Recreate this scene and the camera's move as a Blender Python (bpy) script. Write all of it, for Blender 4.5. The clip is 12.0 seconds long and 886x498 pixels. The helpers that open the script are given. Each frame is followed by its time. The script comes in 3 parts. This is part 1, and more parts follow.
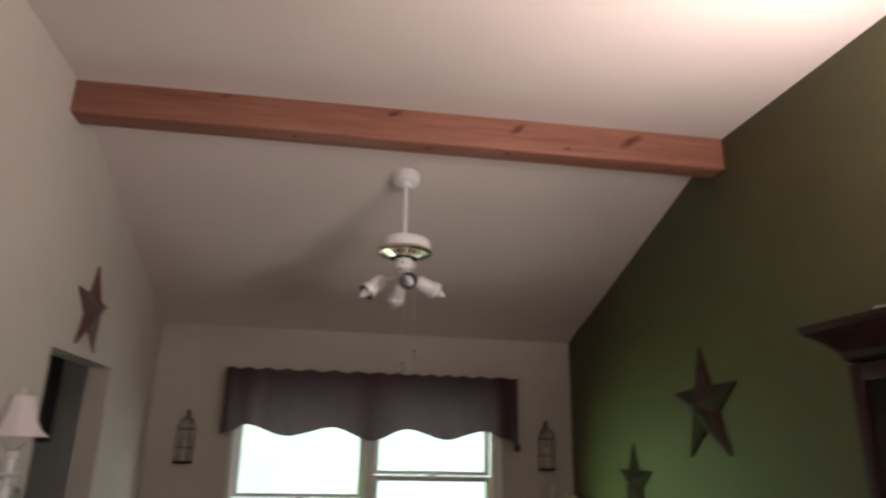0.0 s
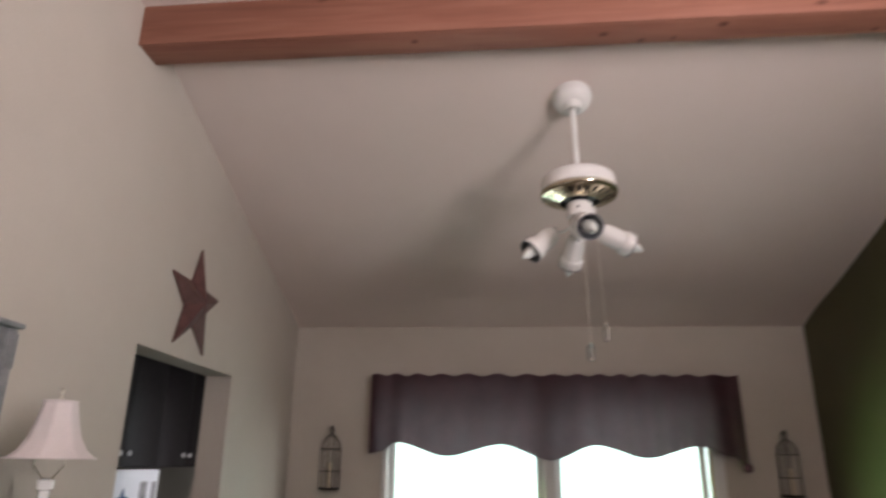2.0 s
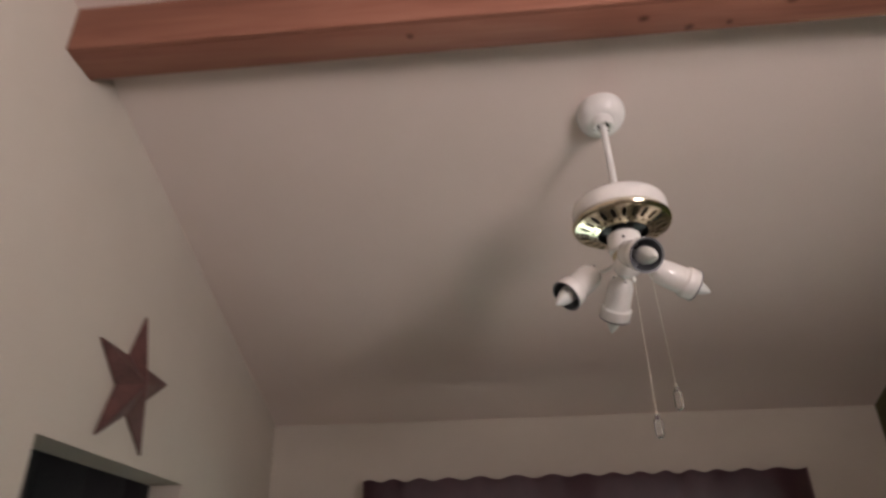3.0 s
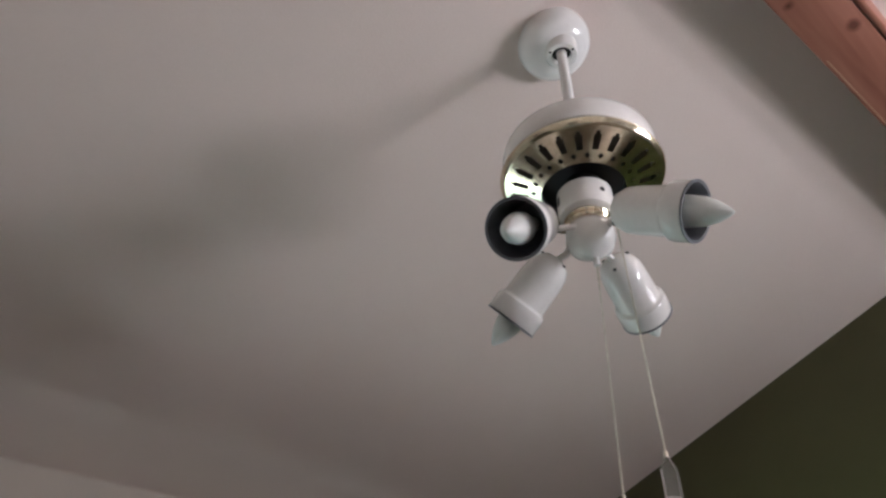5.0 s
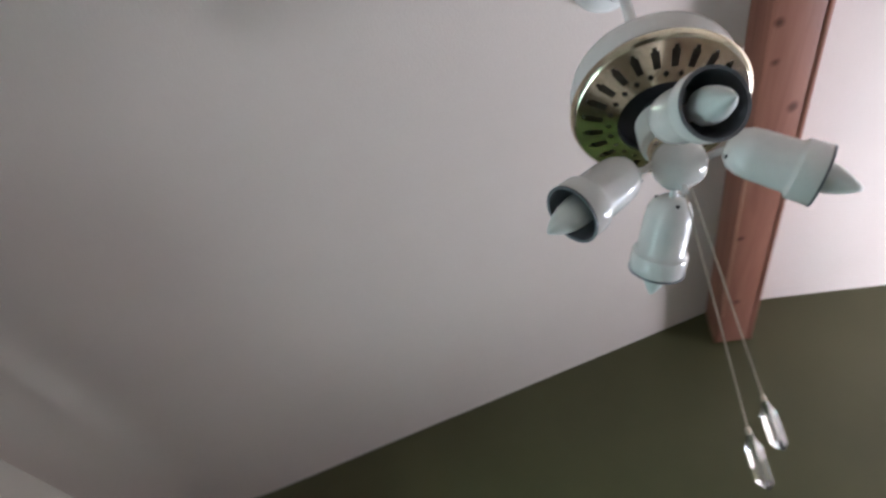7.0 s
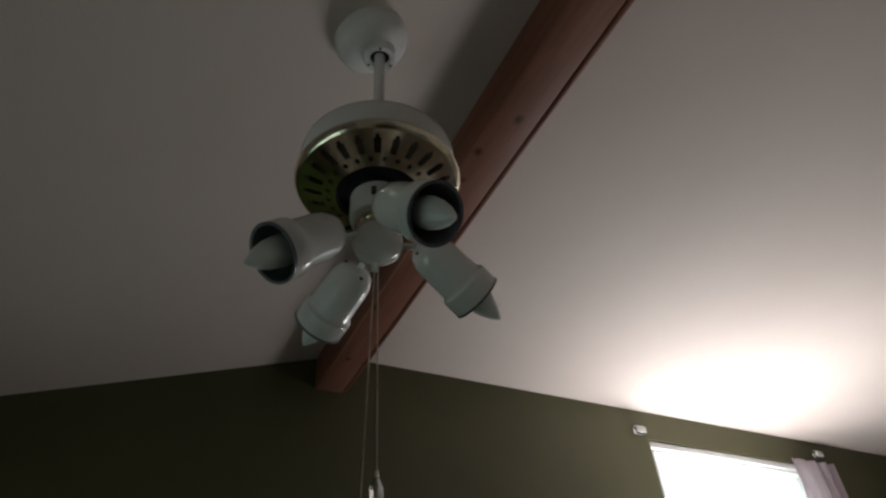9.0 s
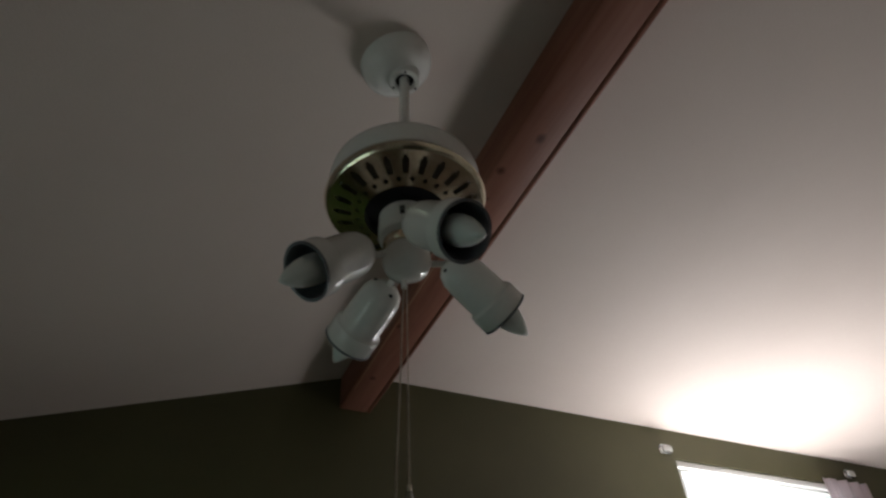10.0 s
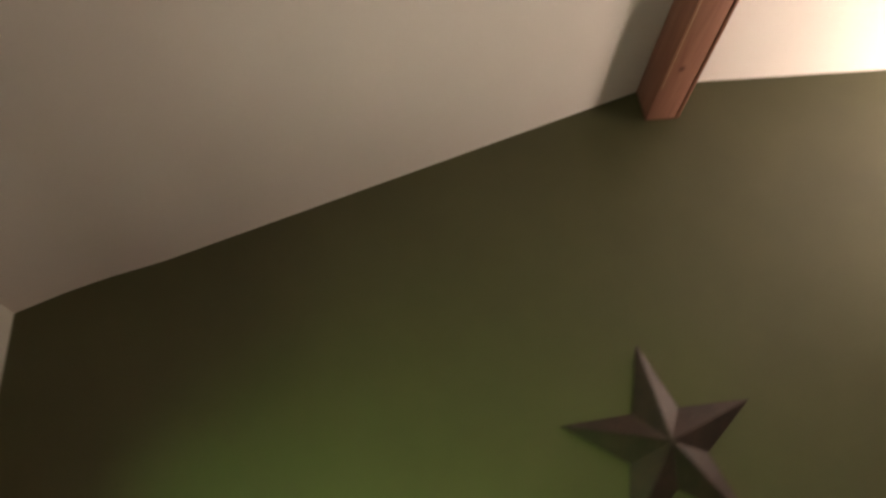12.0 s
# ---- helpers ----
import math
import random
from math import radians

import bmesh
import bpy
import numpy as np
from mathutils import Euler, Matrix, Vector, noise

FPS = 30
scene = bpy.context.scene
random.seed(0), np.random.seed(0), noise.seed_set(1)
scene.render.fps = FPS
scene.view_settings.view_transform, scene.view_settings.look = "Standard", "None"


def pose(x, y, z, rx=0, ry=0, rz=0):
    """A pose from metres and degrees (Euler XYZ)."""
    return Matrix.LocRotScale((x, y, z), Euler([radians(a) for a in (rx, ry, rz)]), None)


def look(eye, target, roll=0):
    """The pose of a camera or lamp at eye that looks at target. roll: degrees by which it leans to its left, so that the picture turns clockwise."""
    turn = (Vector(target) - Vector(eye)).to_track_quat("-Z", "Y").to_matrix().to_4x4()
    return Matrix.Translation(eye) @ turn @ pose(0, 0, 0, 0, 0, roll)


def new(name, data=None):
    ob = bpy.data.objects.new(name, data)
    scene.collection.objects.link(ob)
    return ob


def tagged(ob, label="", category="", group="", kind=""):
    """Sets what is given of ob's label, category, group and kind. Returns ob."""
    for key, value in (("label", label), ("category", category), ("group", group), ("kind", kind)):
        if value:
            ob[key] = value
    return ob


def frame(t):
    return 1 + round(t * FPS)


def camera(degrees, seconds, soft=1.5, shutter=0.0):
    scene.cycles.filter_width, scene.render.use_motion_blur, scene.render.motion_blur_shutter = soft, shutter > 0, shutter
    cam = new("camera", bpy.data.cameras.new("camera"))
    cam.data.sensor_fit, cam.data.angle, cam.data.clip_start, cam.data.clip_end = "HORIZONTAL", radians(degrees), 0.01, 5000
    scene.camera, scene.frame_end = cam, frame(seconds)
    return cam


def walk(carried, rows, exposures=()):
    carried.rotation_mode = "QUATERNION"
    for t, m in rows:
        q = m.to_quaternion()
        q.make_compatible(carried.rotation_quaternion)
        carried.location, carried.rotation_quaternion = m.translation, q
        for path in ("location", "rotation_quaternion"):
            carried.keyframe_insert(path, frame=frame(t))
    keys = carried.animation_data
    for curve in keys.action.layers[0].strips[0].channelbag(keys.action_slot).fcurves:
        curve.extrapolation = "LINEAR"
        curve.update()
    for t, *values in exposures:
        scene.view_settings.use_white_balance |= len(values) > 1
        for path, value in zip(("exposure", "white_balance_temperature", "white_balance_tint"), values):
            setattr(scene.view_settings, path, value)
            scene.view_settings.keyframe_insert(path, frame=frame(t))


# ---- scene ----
cam = camera(67.9, 12.0, soft=2.4, shutter=0.5)

PATH = [
    (0, (-0.391, -3.436, 1.616), (-0.062, -1.55, 2.193), 1.3),
    (0.5, (-0.406, -3.347, 1.636), (-0.319, -1.426, 2.186), -1.9),
    (1, (-0.32, -3.089, 1.61), (-0.31, -1.187, 2.228), -0.0),
    (1.5, (-0.319, -2.767, 1.596), (-0.311, -0.878, 2.252), -0.1),
    (2, (-0.364, -2.411, 1.616), (-0.5, -0.516, 2.241), 0.7),
    (2.5, (-0.293, -2.125, 1.653), (-0.75, -0.265, 2.23), 2.4),
    (3, (-0.458, -1.8, 1.625), (-0.559, -0.033, 2.557), -1.3),
    (3.2, (-0.509, -1.632, 1.631), (-0.511, 0.137, 2.565), -1.3),
    (4.8, (-0.789, -0.648, 1.731), (0.106, 0.704, 2.902), 5.8),
    (5, (-0.753, -0.523, 1.758), (0.225, 0.699, 3.002), 1.6),
    (5.5, (-0.777, -0.307, 1.81), (0.358, 0.566, 3.207), -6.8),
    (6, (-0.933, -0.135, 1.786), (0.46, 0.363, 3.132), -8.7),
    (6.5, (-0.885, 0.026, 1.752), (0.585, 0.55, 3.002), 0.3),
    (7, (-0.79, 0.23, 1.734), (0.734, 0.529, 2.994), -0.9),
    (7.5, (-0.836, 0.354, 1.712), (0.702, 0.057, 2.956), 5.8),
    (7.7, (-0.829, 0.387, 1.745), (0.673, -0.085, 2.979), 5.4),
    (9.3, (-0.806, 0.323, 1.767), (0.545, -0.45, 3.023), -5.0),
    (9.5, (-0.8, 0.322, 1.766), (0.56, -0.427, 3.028), -4.8),
    (10, (-0.819, 0.353, 1.75), (0.526, -0.348, 3.053), -4.1),
    (10.5, (-0.887, 0.482, 1.735), (0.721, -0.03, 2.809), 0.5),
    (11, (-0.834, 0.535, 1.700), (0.829, 0.177, 2.751), -3.7),
    (11.5, (-0.602, 0.558, 1.774), (1.169, 0.231, 2.642), -5.1),
    (12, (-0.390, 0.648, 1.556), (1.386, 0.488, 2.459), -7.2),
]
EXPOSURES = [(0, -0.80, 6800, 25), (0.5, -0.36, 6700, 25), (1.2, -0.18, 6650, 26), (2.5, -0.18, 6350, 25), (3.1, -0.40, 6800, 27), (5.0, -0.08, 5850, 20), (7.4, 0.32, 5450, 15), (7.7, -0.12, 5450, 15), (8.5, -1.50, 5900, 12), (9.3, -2.12, 6000, 9), (10.6, -1.62, 6300, 12), (11.1, -0.78, 6800, 12), (11.5, -0.20, 7450, 17), (12, 0.28, 7500, 16)]
walk(cam, [(t, look(eye, target, roll)) for t, eye, target, roll in PATH], EXPOSURES)

# ---- light ----
world = bpy.data.worlds.new("world")
scene.world = world
world.use_nodes = True
_sky = world.node_tree.nodes.new("ShaderNodeTexSky")
_sky.sky_type, _sky.sun_disc = "NISHITA", False
_sky.sun_elevation, _sky.sun_rotation = radians(48), radians(118)
_bg = world.node_tree.nodes["Background"]
_bg.inputs["Strength"].default_value = 0.10
world.node_tree.links.new(_sky.outputs[0], _bg.inputs[0])


def area_lamp(name, at, towards, w, h, watts, colour, spread=180):
    data = bpy.data.lights.new(name, "AREA")
    data.shape, data.size, data.size_y, data.energy, data.color, data.spread = "RECTANGLE", w, h, watts, colour, radians(spread)
    ob = new(name, data)
    ob.matrix_world = look(at, towards)
    return ob


# daylight in the openings: the bright east window, thrown upwards by its sunlit blind, and the north pair
for level, watts in ((1.66, 80), (2.00, 74), (2.42, 50)):
    area_lamp("east_window_daylight", (1.60, -2.67, level), (1.55, -2.41, level + 0.93), 1.00, 0.32, watts, (1.0, 0.94, 0.87))
area_lamp("north_window_daylight", (0.0, 2.10, 1.35), (0.0, 0.9, 1.30), 1.95, 1.3, 8, (0.84, 1.0, 0.80))
# sunlit ground just outside, and sun on the lawn thrown slantwise through the north pair onto the green wall
area_lamp("sunlit_ground_daylight", (0.0, 3.10, 0.00), (0.0, 1.82, 2.05), 1.7, 0.75, 8.5, (0.90, 1.0, 0.90), 60)
area_lamp("lawn_bounce_daylight", (-0.25, 2.10, 1.10), (1.63, 0.72, 1.34), 1.2, 0.7, 5.6, (0.46, 1.0, 0.24), 58)
# added fill lamp that brightens the kitchen beyond the doorway
area_lamp("kitchen_fill_light", (-1.70, 3.05, 1.50), (-3.0, 2.60, 1.40), 0.9, 0.9, 3.3, (0.92, 0.97, 1.0))
# weak fill lamp added at the unseen south end of the room
area_lamp("south_fill_light", (-0.2, -5.32, 1.25), (-0.2, -4.0, 1.45), 1.6, 1.7, 2.5, (1.0, 0.93, 0.88))


# ---- materials ----
def material(name, colour, rough=0.6, metal=0.0, spec=0.5):
    m = bpy.data.materials.new(name)
    m.use_nodes = True
    b = m.node_tree.nodes["Principled BSDF"]
    b.inputs["Base Color"].default_value = (*colour, 1)
    b.inputs["Roughness"].default_value, b.inputs["Metallic"].default_value = rough, metal
    b.inputs["Specular IOR Level"].default_value = spec
    return m


def node(m, kind, **values):
    n = m.node_tree.nodes.new(kind)
    for k, v in values.items():
        n.inputs[k].default_value = v
    return n


def wire(m, a, b):
    m.node_tree.links.new(a, b)


def coords(m, scale=(1, 1, 1), space="Object"):
    c = node(m, "ShaderNodeTexCoord")
    p = node(m, "ShaderNodeMapping")
    p.inputs["Scale"].default_value = scale
    wire(m, c.outputs[space], p.inputs[0])
    return p.outputs[0]


def ramp(m, fac, stops):
    r = node(m, "ShaderNodeValToRGB")
    e = r.color_ramp.elements
    while len(e) < len(stops):
        e.new(0.5)
    for s, (pos, c) in zip(e, stops):
        s.position, s.color = pos, (*c, 1)
    wire(m, fac, r.inputs[0])
    return r.outputs[0]


def mottled(name, dark, light, rough=0.6, scale=6.0, grain=180.0, bump=0.15, depth=0.002, metal=0.0, stretch=(1, 1, 1), spec=0.5):
    """Colour that varies at two scales, with a fine relief."""
    m = material(name, light, rough, metal, spec)
    b = m.node_tree.nodes["Principled BSDF"]
    v = coords(m, stretch)
    big = node(m, "ShaderNodeTexNoise", Scale=scale, Detail=5.0, Roughness=0.6)
    fine = node(m, "ShaderNodeTexNoise", Scale=grain, Detail=3.0)
    wire(m, v, big.inputs[0]), wire(m, v, fine.inputs[0])
    mix = node(m, "ShaderNodeMix")
    mix.inputs[0].default_value = 0.25
    wire(m, big.outputs[0], mix.inputs[2]), wire(m, fine.outputs[0], mix.inputs[3])
    wire(m, ramp(m, mix.outputs[0], [(0.35, dark), (0.65, light)]), b.inputs["Base Color"])
    bp = node(m, "ShaderNodeBump", Strength=bump, Distance=depth)
    wire(m, fine.outputs[0], bp.inputs["Height"]), wire(m, bp.outputs[0], b.inputs["Normal"])
    return m


def timber(name, dark, mid, light, rough=0.5, along=(0.6, 9, 9), knots=()):
    """Planed wood, grain along local x, with knots at (x, y, z, length, height, slant)."""
    m = material(name, mid, rough, spec=0.3)
    b = m.node_tree.nodes["Principled BSDF"]
    v = coords(m, along)
    warp = node(m, "ShaderNodeTexNoise", Scale=1.6, Detail=4.0)
    wire(m, v, warp.inputs[0])
    g = node(m, "ShaderNodeTexNoise", Scale=5.0, Detail=8.0, Distortion=0.6)
    wire(m, v, g.inputs[0])
    mix = node(m, "ShaderNodeMix")
    mix.inputs[0].default_value = 0.5
    wire(m, warp.outputs[0], mix.inputs[2]), wire(m, g.outputs[0], mix.inputs[3])
    col = ramp(m, mix.outputs[0], [(0.32, dark), (0.5, mid), (0.68, light)])
    warp2 = node(m, "ShaderNodeTexNoise", Scale=22.0, Detail=3.0)
    wire(m, coords(m), warp2.inputs[0])
    for cx, cy, cz, length, height, slant in knots:
        at = node(m, "ShaderNodeMapping")
        at.vector_type = "TEXTURE"
        at.inputs["Location"].default_value = (cx, cy, cz)
        at.inputs["Rotation"].default_value = (0, radians(slant), 0)
        at.inputs["Scale"].default_value = (length, 0.015, 0.03) if cz < -0.1 else (length, 0.03, height)
        wire(m, coords(m), at.inputs[0])
        away = node(m, "ShaderNodeVectorMath")
        away.operation = "LENGTH"
        wire(m, at.outputs[0], away.inputs[0])
        ragged = node(m, "ShaderNodeMath")
        ragged.operation = "ADD"
        wire(m, away.outputs["Value"], ragged.inputs[0]), wire(m, warp2.outputs[0], ragged.inputs[1])
        f = node(m, "ShaderNodeMapRange")
        f.inputs[1].default_value, f.inputs[2].default_value = 0.85, 1.6
        f.inputs[3].default_value, f.inputs[4].default_value = 0.85, 0.0
        wire(m, ragged.outputs[0], f.inputs[0])
        km = node(m, "ShaderNodeMix")
        km.data_type = "RGBA"
        km.inputs[7].default_value = (dark[0] * 0.34, dark[1] * 0.22, dark[2] * 0.18, 1)
        wire(m, f.outputs[0], km.inputs[0]), wire(m, col, km.inputs[6])
        col = km.outputs[2]
    wire(m, col, b.inputs["Base Color"])
    bp = node(m, "ShaderNodeBump", Strength=0.25, Distance=0.002)
    wire(m, g.outputs[0], bp.inputs["Height"]), wire(m, bp.outputs[0], b.inputs["Normal"])
    return m


def glow(name, colour, strength, dark=None, scale=3.0):
    m = material(name, colour)
    b = m.node_tree.nodes["Principled BSDF"]
    b.inputs["Emission Strength"].default_value = strength
    b.inputs["Emission Color"].default_value = (*colour, 1)
    if dark:
        n = node(m, "ShaderNodeTexNoise", Scale=scale, Detail=8.0, Roughness=0.7)
        wire(m, coords(m), n.inputs[0])
        wire(m, ramp(m, n.outputs[0], [(0.40, dark), (0.62, colour)]), b.inputs["Emission Color"])
    return m


def clear(name, tint=(0.97, 1.0, 0.98)):
    """Thin pane: mostly see-through with a weak gloss."""
    m = bpy.data.materials.new(name)
    m.use_nodes = True
    t = m.node_tree
    t.nodes.remove(t.nodes["Principled BSDF"])
    a = t.nodes.new("ShaderNodeBsdfTransparent")
    a.inputs[0].default_value = (*tint, 1)
    g = t.nodes.new("ShaderNodeBsdfGlossy")
    g.inputs["Roughness"].default_value = 0.03
    mx = t.nodes.new("ShaderNodeMixShader")
    mx.inputs[0].default_value = 0.05
    t.links.new(a.outputs[0], mx.inputs[1]), t.links.new(g.outputs[0], mx.inputs[2])
    t.links.new(mx.outputs[0], t.nodes["Material Output"].inputs[0])
    return m


CREAM = mottled("cream_wall_paint", (0.465, 0.424, 0.370), (0.525, 0.484, 0.425), 0.75, 1.2, 240, 0.25)
CEIL = mottled("ceiling_paint", (0.605, 0.520, 0.475), (0.655, 0.570, 0.525), 0.8, 0.9, 200, 0.3)
GREEN = mottled("green_wall_paint", (0.061, 0.058, 0.023), (0.082, 0.078, 0.032), 0.6, 1.4, 240, 0.2)
KNOTS = [(0.052, 0.001, -0.11, 0.020, 0.03, 0), (0.190, 0.043, -0.11, 0.017, 0.03, 0), (0.301, 0.034, -0.11, 0.014, 0.03, 0), (0.453, -0.036, -0.11, 0.020, 0.03, 0), (-0.62, 0.01, -0.11, 0.016, 0.03, 0), (0.98, 0.02, -0.11, 0.015, 0.03, 0), (1.35, -0.015, -0.11, 0.018, 0.03, 0),
         (-0.14, -0.055, 0.03, 0.055, 0.017, -22), (0.50, -0.072, 0.010, 0.060, 0.022, -38), (1.11, -0.090, 0.0, 0.085, 0.026, -30), (-0.95, -0.030, 0.045, 0.035, 0.014, -10), (0.76, -0.08, -0.075, 0.028, 0.012, -8)]
BEAMWOOD = timber("red_stained_pine", (0.200, 0.078, 0.052), (0.275, 0.115, 0.077), (0.340, 0.152, 0.105), 0.55, knots=KNOTS)
PALEPINE = timber("pale_pine", (0.36, 0.19, 0.12), (0.44, 0.26, 0.17), (0.50, 0.32, 0.22), 0.6)
DARKWOOD = timber("dark_cherry_wood", (0.012, 0.005, 0.0045), (0.025, 0.009, 0.0075), (0.042, 0.015, 0.011), 0.42)
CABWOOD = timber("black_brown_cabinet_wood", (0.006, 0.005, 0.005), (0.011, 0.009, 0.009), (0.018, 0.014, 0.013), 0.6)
GREYWOOD = mottled("grey_painted_wood", (0.15, 0.16, 0.165), (0.27, 0.28, 0.285), 0.55, 14, 160, 0.3)
CARPET = mottled("beige_carpet", (0.15, 0.12, 0.09), (0.22, 0.18, 0.14), 0.95, 4, 420, 0.8, 0.006)
ENAMEL = mottled("white_enamel", (0.72, 0.72, 0.70), (0.80, 0.80, 0.78), 0.13, 9, 90, 0.03)
BRASS = mottled("polished_brass", (0.66, 0.59, 0.44), (0.86, 0.79, 0.63), 0.17, 30, 120, 0.06, metal=1.0)
STEEL = mottled("chain_metal", (0.50, 0.47, 0.40), (0.70, 0.66, 0.56), 0.3, 30, 120, 0.05, metal=1.0)
BLACK = mottled("black_lining", (0.006, 0.006, 0.007), (0.013, 0.013, 0.015), 0.5, 20, 160, 0.1)
COREBROWN = mottled("dark_brown_metal", (0.120, 0.100, 0.076), (0.210, 0.178, 0.138), 0.35, 40, 150, 0.1, metal=0.3)
LINING = mottled("dark_grey_lining", (0.110, 0.118, 0.132), (0.150, 0.160, 0.176), 0.35, 20, 160, 0.05)
BULB = mottled("frosted_bulb", (0.70, 0.74, 0.72), (0.78, 0.82, 0.80), 0.28, 20, 140, 0.02)
RUST = mottled("rusty_burgundy_tin", (0.080, 0.036, 0.033), (0.155, 0.068, 0.060), 0.5, 16, 130, 0.35, metal=0.25)
DARKTIN = mottled("dark_brown_tin", (0.020, 0.011, 0.010), (0.045, 0.022, 0.020), 0.45, 16, 130, 0.35, metal=0.25)
IRON = mottled("black_iron", (0.020, 0.018, 0.016), (0.045, 0.04, 0.035), 0.5, 25, 150, 0.3, metal=0.6)
WHITEFRAME = mottled("white_window_vinyl", (0.66, 0.67, 0.65), (0.74, 0.75, 0.73), 0.4, 6, 130, 0.05)
BRASSFRAME = mottled("tan_window_track", (0.42, 0.33, 0.18), (0.56, 0.46, 0.27), 0.4, 8, 130, 0.05)
GLASS = clear("window_glass")
MIRROR = material("mirror_silver", (0.86, 0.88, 0.87), 0.02, 1.0)
PINK = mottled("pale_pink_shade_cloth", (0.66, 0.60, 0.59), (0.74, 0.68, 0.67), 0.8, 10, 260, 0.3)
WAX = mottled("cream_wax", (0.70, 0.60, 0.42), (0.78, 0.70, 0.54), 0.5, 12, 150, 0.05)
FRIDGE = mottled("white_appliance_enamel", (0.66, 0.66, 0.68), (0.74, 0.74, 0.76), 0.35, 5, 150, 0.05)
BLUE = mottled("blue_plastic", (0.02, 0.05, 0.13), (0.04, 0.09, 0.20), 0.4, 12, 140, 0.05)
TEAL = mottled("teal_paper", (0.10, 0.24, 0.23), (0.16, 0.34, 0.32), 0.7, 20, 160, 0.05)
PAPER = mottled("photo_paper", (0.10, 0.10, 0.11), (0.42, 0.40, 0.38), 0.5, 45, 200, 0.02)
CRYSTAL = material("clear_acrylic", (0.95, 0.97, 0.97), 0.015)
CRYSTAL.node_tree.nodes["Principled BSDF"].inputs["Transmission Weight"].default_value = 0.96
CRYSTAL.node_tree.nodes["Principled BSDF"].inputs["IOR"].default_value = 1.49


def backlit(m, colour, amount):
    """Lets some light through a cloth."""
    b = m.node_tree.nodes["Principled BSDF"]
    tr, mx = node(m, "ShaderNodeBsdfTranslucent"), node(m, "ShaderNodeMixShader")
    tr.inputs[0].default_value, mx.inputs[0].default_value = (*colour, 1), amount
    wire(m, b.outputs[0], mx.inputs[1]), wire(m, tr.outputs[0], mx.inputs[2])
    wire(m, mx.outputs[0], m.node_tree.nodes["Material Output"].inputs[0])
    return m


# the valance's pale see-through colour also carries some of the window's haze
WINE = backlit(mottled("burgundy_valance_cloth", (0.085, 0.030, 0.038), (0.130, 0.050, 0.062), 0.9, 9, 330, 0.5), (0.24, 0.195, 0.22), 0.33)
SHEER = backlit(mottled("sheer_plum_cloth", (0.52, 0.46, 0.50), (0.64, 0.58, 0.62), 0.9, 9, 330, 0.5), (0.75, 0.66, 0.68), 0.5)
OUTSIDE = glow("sunlit_garden", (0.74, 1.0, 0.93), 1.4, (0.34, 0.54, 0.45), 1.6)
GLARE = glow("sunlit_yard_glare", (1.0, 0.98, 0.96), 6.0)


# ---- shapes ----
def box_into(bm, x0, x1, y0, y1, z0, z1, bevel=0.0):
    r = bmesh.ops.create_cube(bm, size=1.0, matrix=Matrix.LocRotScale(((x0 + x1) / 2, (y0 + y1) / 2, (z0 + z1) / 2), None, (abs(x1 - x0), abs(y1 - y0), abs(z1 - z0))))
    if bevel:
        es = list({e for v in r["verts"] for e in v.link_edges})
        bmesh.ops.bevel(bm, geom=es, offset=bevel, segments=2, affect="EDGES", profile=0.5)
    return bm


def boxes(*specs, bevel=0.0):
    bm = bmesh.new()
    for s in specs:
        box_into(bm, *s, bevel=bevel)
    return bm


def lathe(profile, seg=40, m=None):
    """A solid of revolution about z from (radius, height) pairs."""
    bm = bmesh.new()
    rings = []
    for r, z in profile:
        if r < 1e-6:
            rings.append([bm.verts.new((0, 0, z))])
        else:
            rings.append([bm.verts.new((r * math.cos(2 * math.pi * i / seg), r * math.sin(2 * math.pi * i / seg), z)) for i in range(seg)])
    for a, b in zip(rings, rings[1:]):
        for i in range(seg):
            j = (i + 1) % seg
            if len(a) == 1 and len(b) == 1:
                continue
            if len(a) == 1:
                bm.faces.new((a[0], b[j], b[i]))
            elif len(b) == 1:
                bm.faces.new((a[i], a[j], b[0]))
            else:
                bm.faces.new((a[i], a[j], b[j], b[i]))
    bmesh.ops.recalc_face_normals(bm, faces=bm.faces)
    if m:
        bm.transform(m)
    return bm


def tube(points, r, seg=8):
    """A round bar along points."""
    bm = bmesh.new()
    pts = [Vector(p) for p in points]
    rings = []
    for i, p in enumerate(pts):
        d = (pts[min(i + 1, len(pts) - 1)] - pts[max(i - 1, 0)]).normalized()
        q = d.to_track_quat("Z", "Y").to_matrix()
        rings.append([bm.verts.new(p + q @ Vector((r * math.cos(2 * math.pi * k / seg), r * math.sin(2 * math.pi * k / seg), 0))) for k in range(seg)])
    for a, b in zip(rings, rings[1:]):
        for k in range(seg):
            bm.faces.new((a[k], a[(k + 1) % seg], b[(k + 1) % seg], b[k]))
    bm.faces.new(rings[0]), bm.faces.new(rings[-1])
    bmesh.ops.recalc_face_normals(bm, faces=bm.faces)
    return bm


def join(*bms):
    out = bmesh.new()
    for b in bms:
        me = bpy.data.meshes.new("tmp")
        b.to_mesh(me)
        out.from_mesh(me)
        bpy.data.meshes.remove(me)
    return out


def mesh_object(name, bm, mat, smooth=None):
    me = bpy.data.meshes.new(name)
    bm.to_mesh(me)
    bm.free()
    me.materials.append(mat)
    if smooth:
        me.shade_smooth()
        me.set_sharp_from_angle(angle=radians(smooth))
    return new(name, me)


def part(name, bm, mat, parent, label="", smooth=40):
    """One mesh under a thing or a part; its vertices are in the thing's own space."""
    ob = mesh_object(name, bm, mat, smooth)
    ob.parent = parent
    if label:
        ob["label"] = label
    return ob


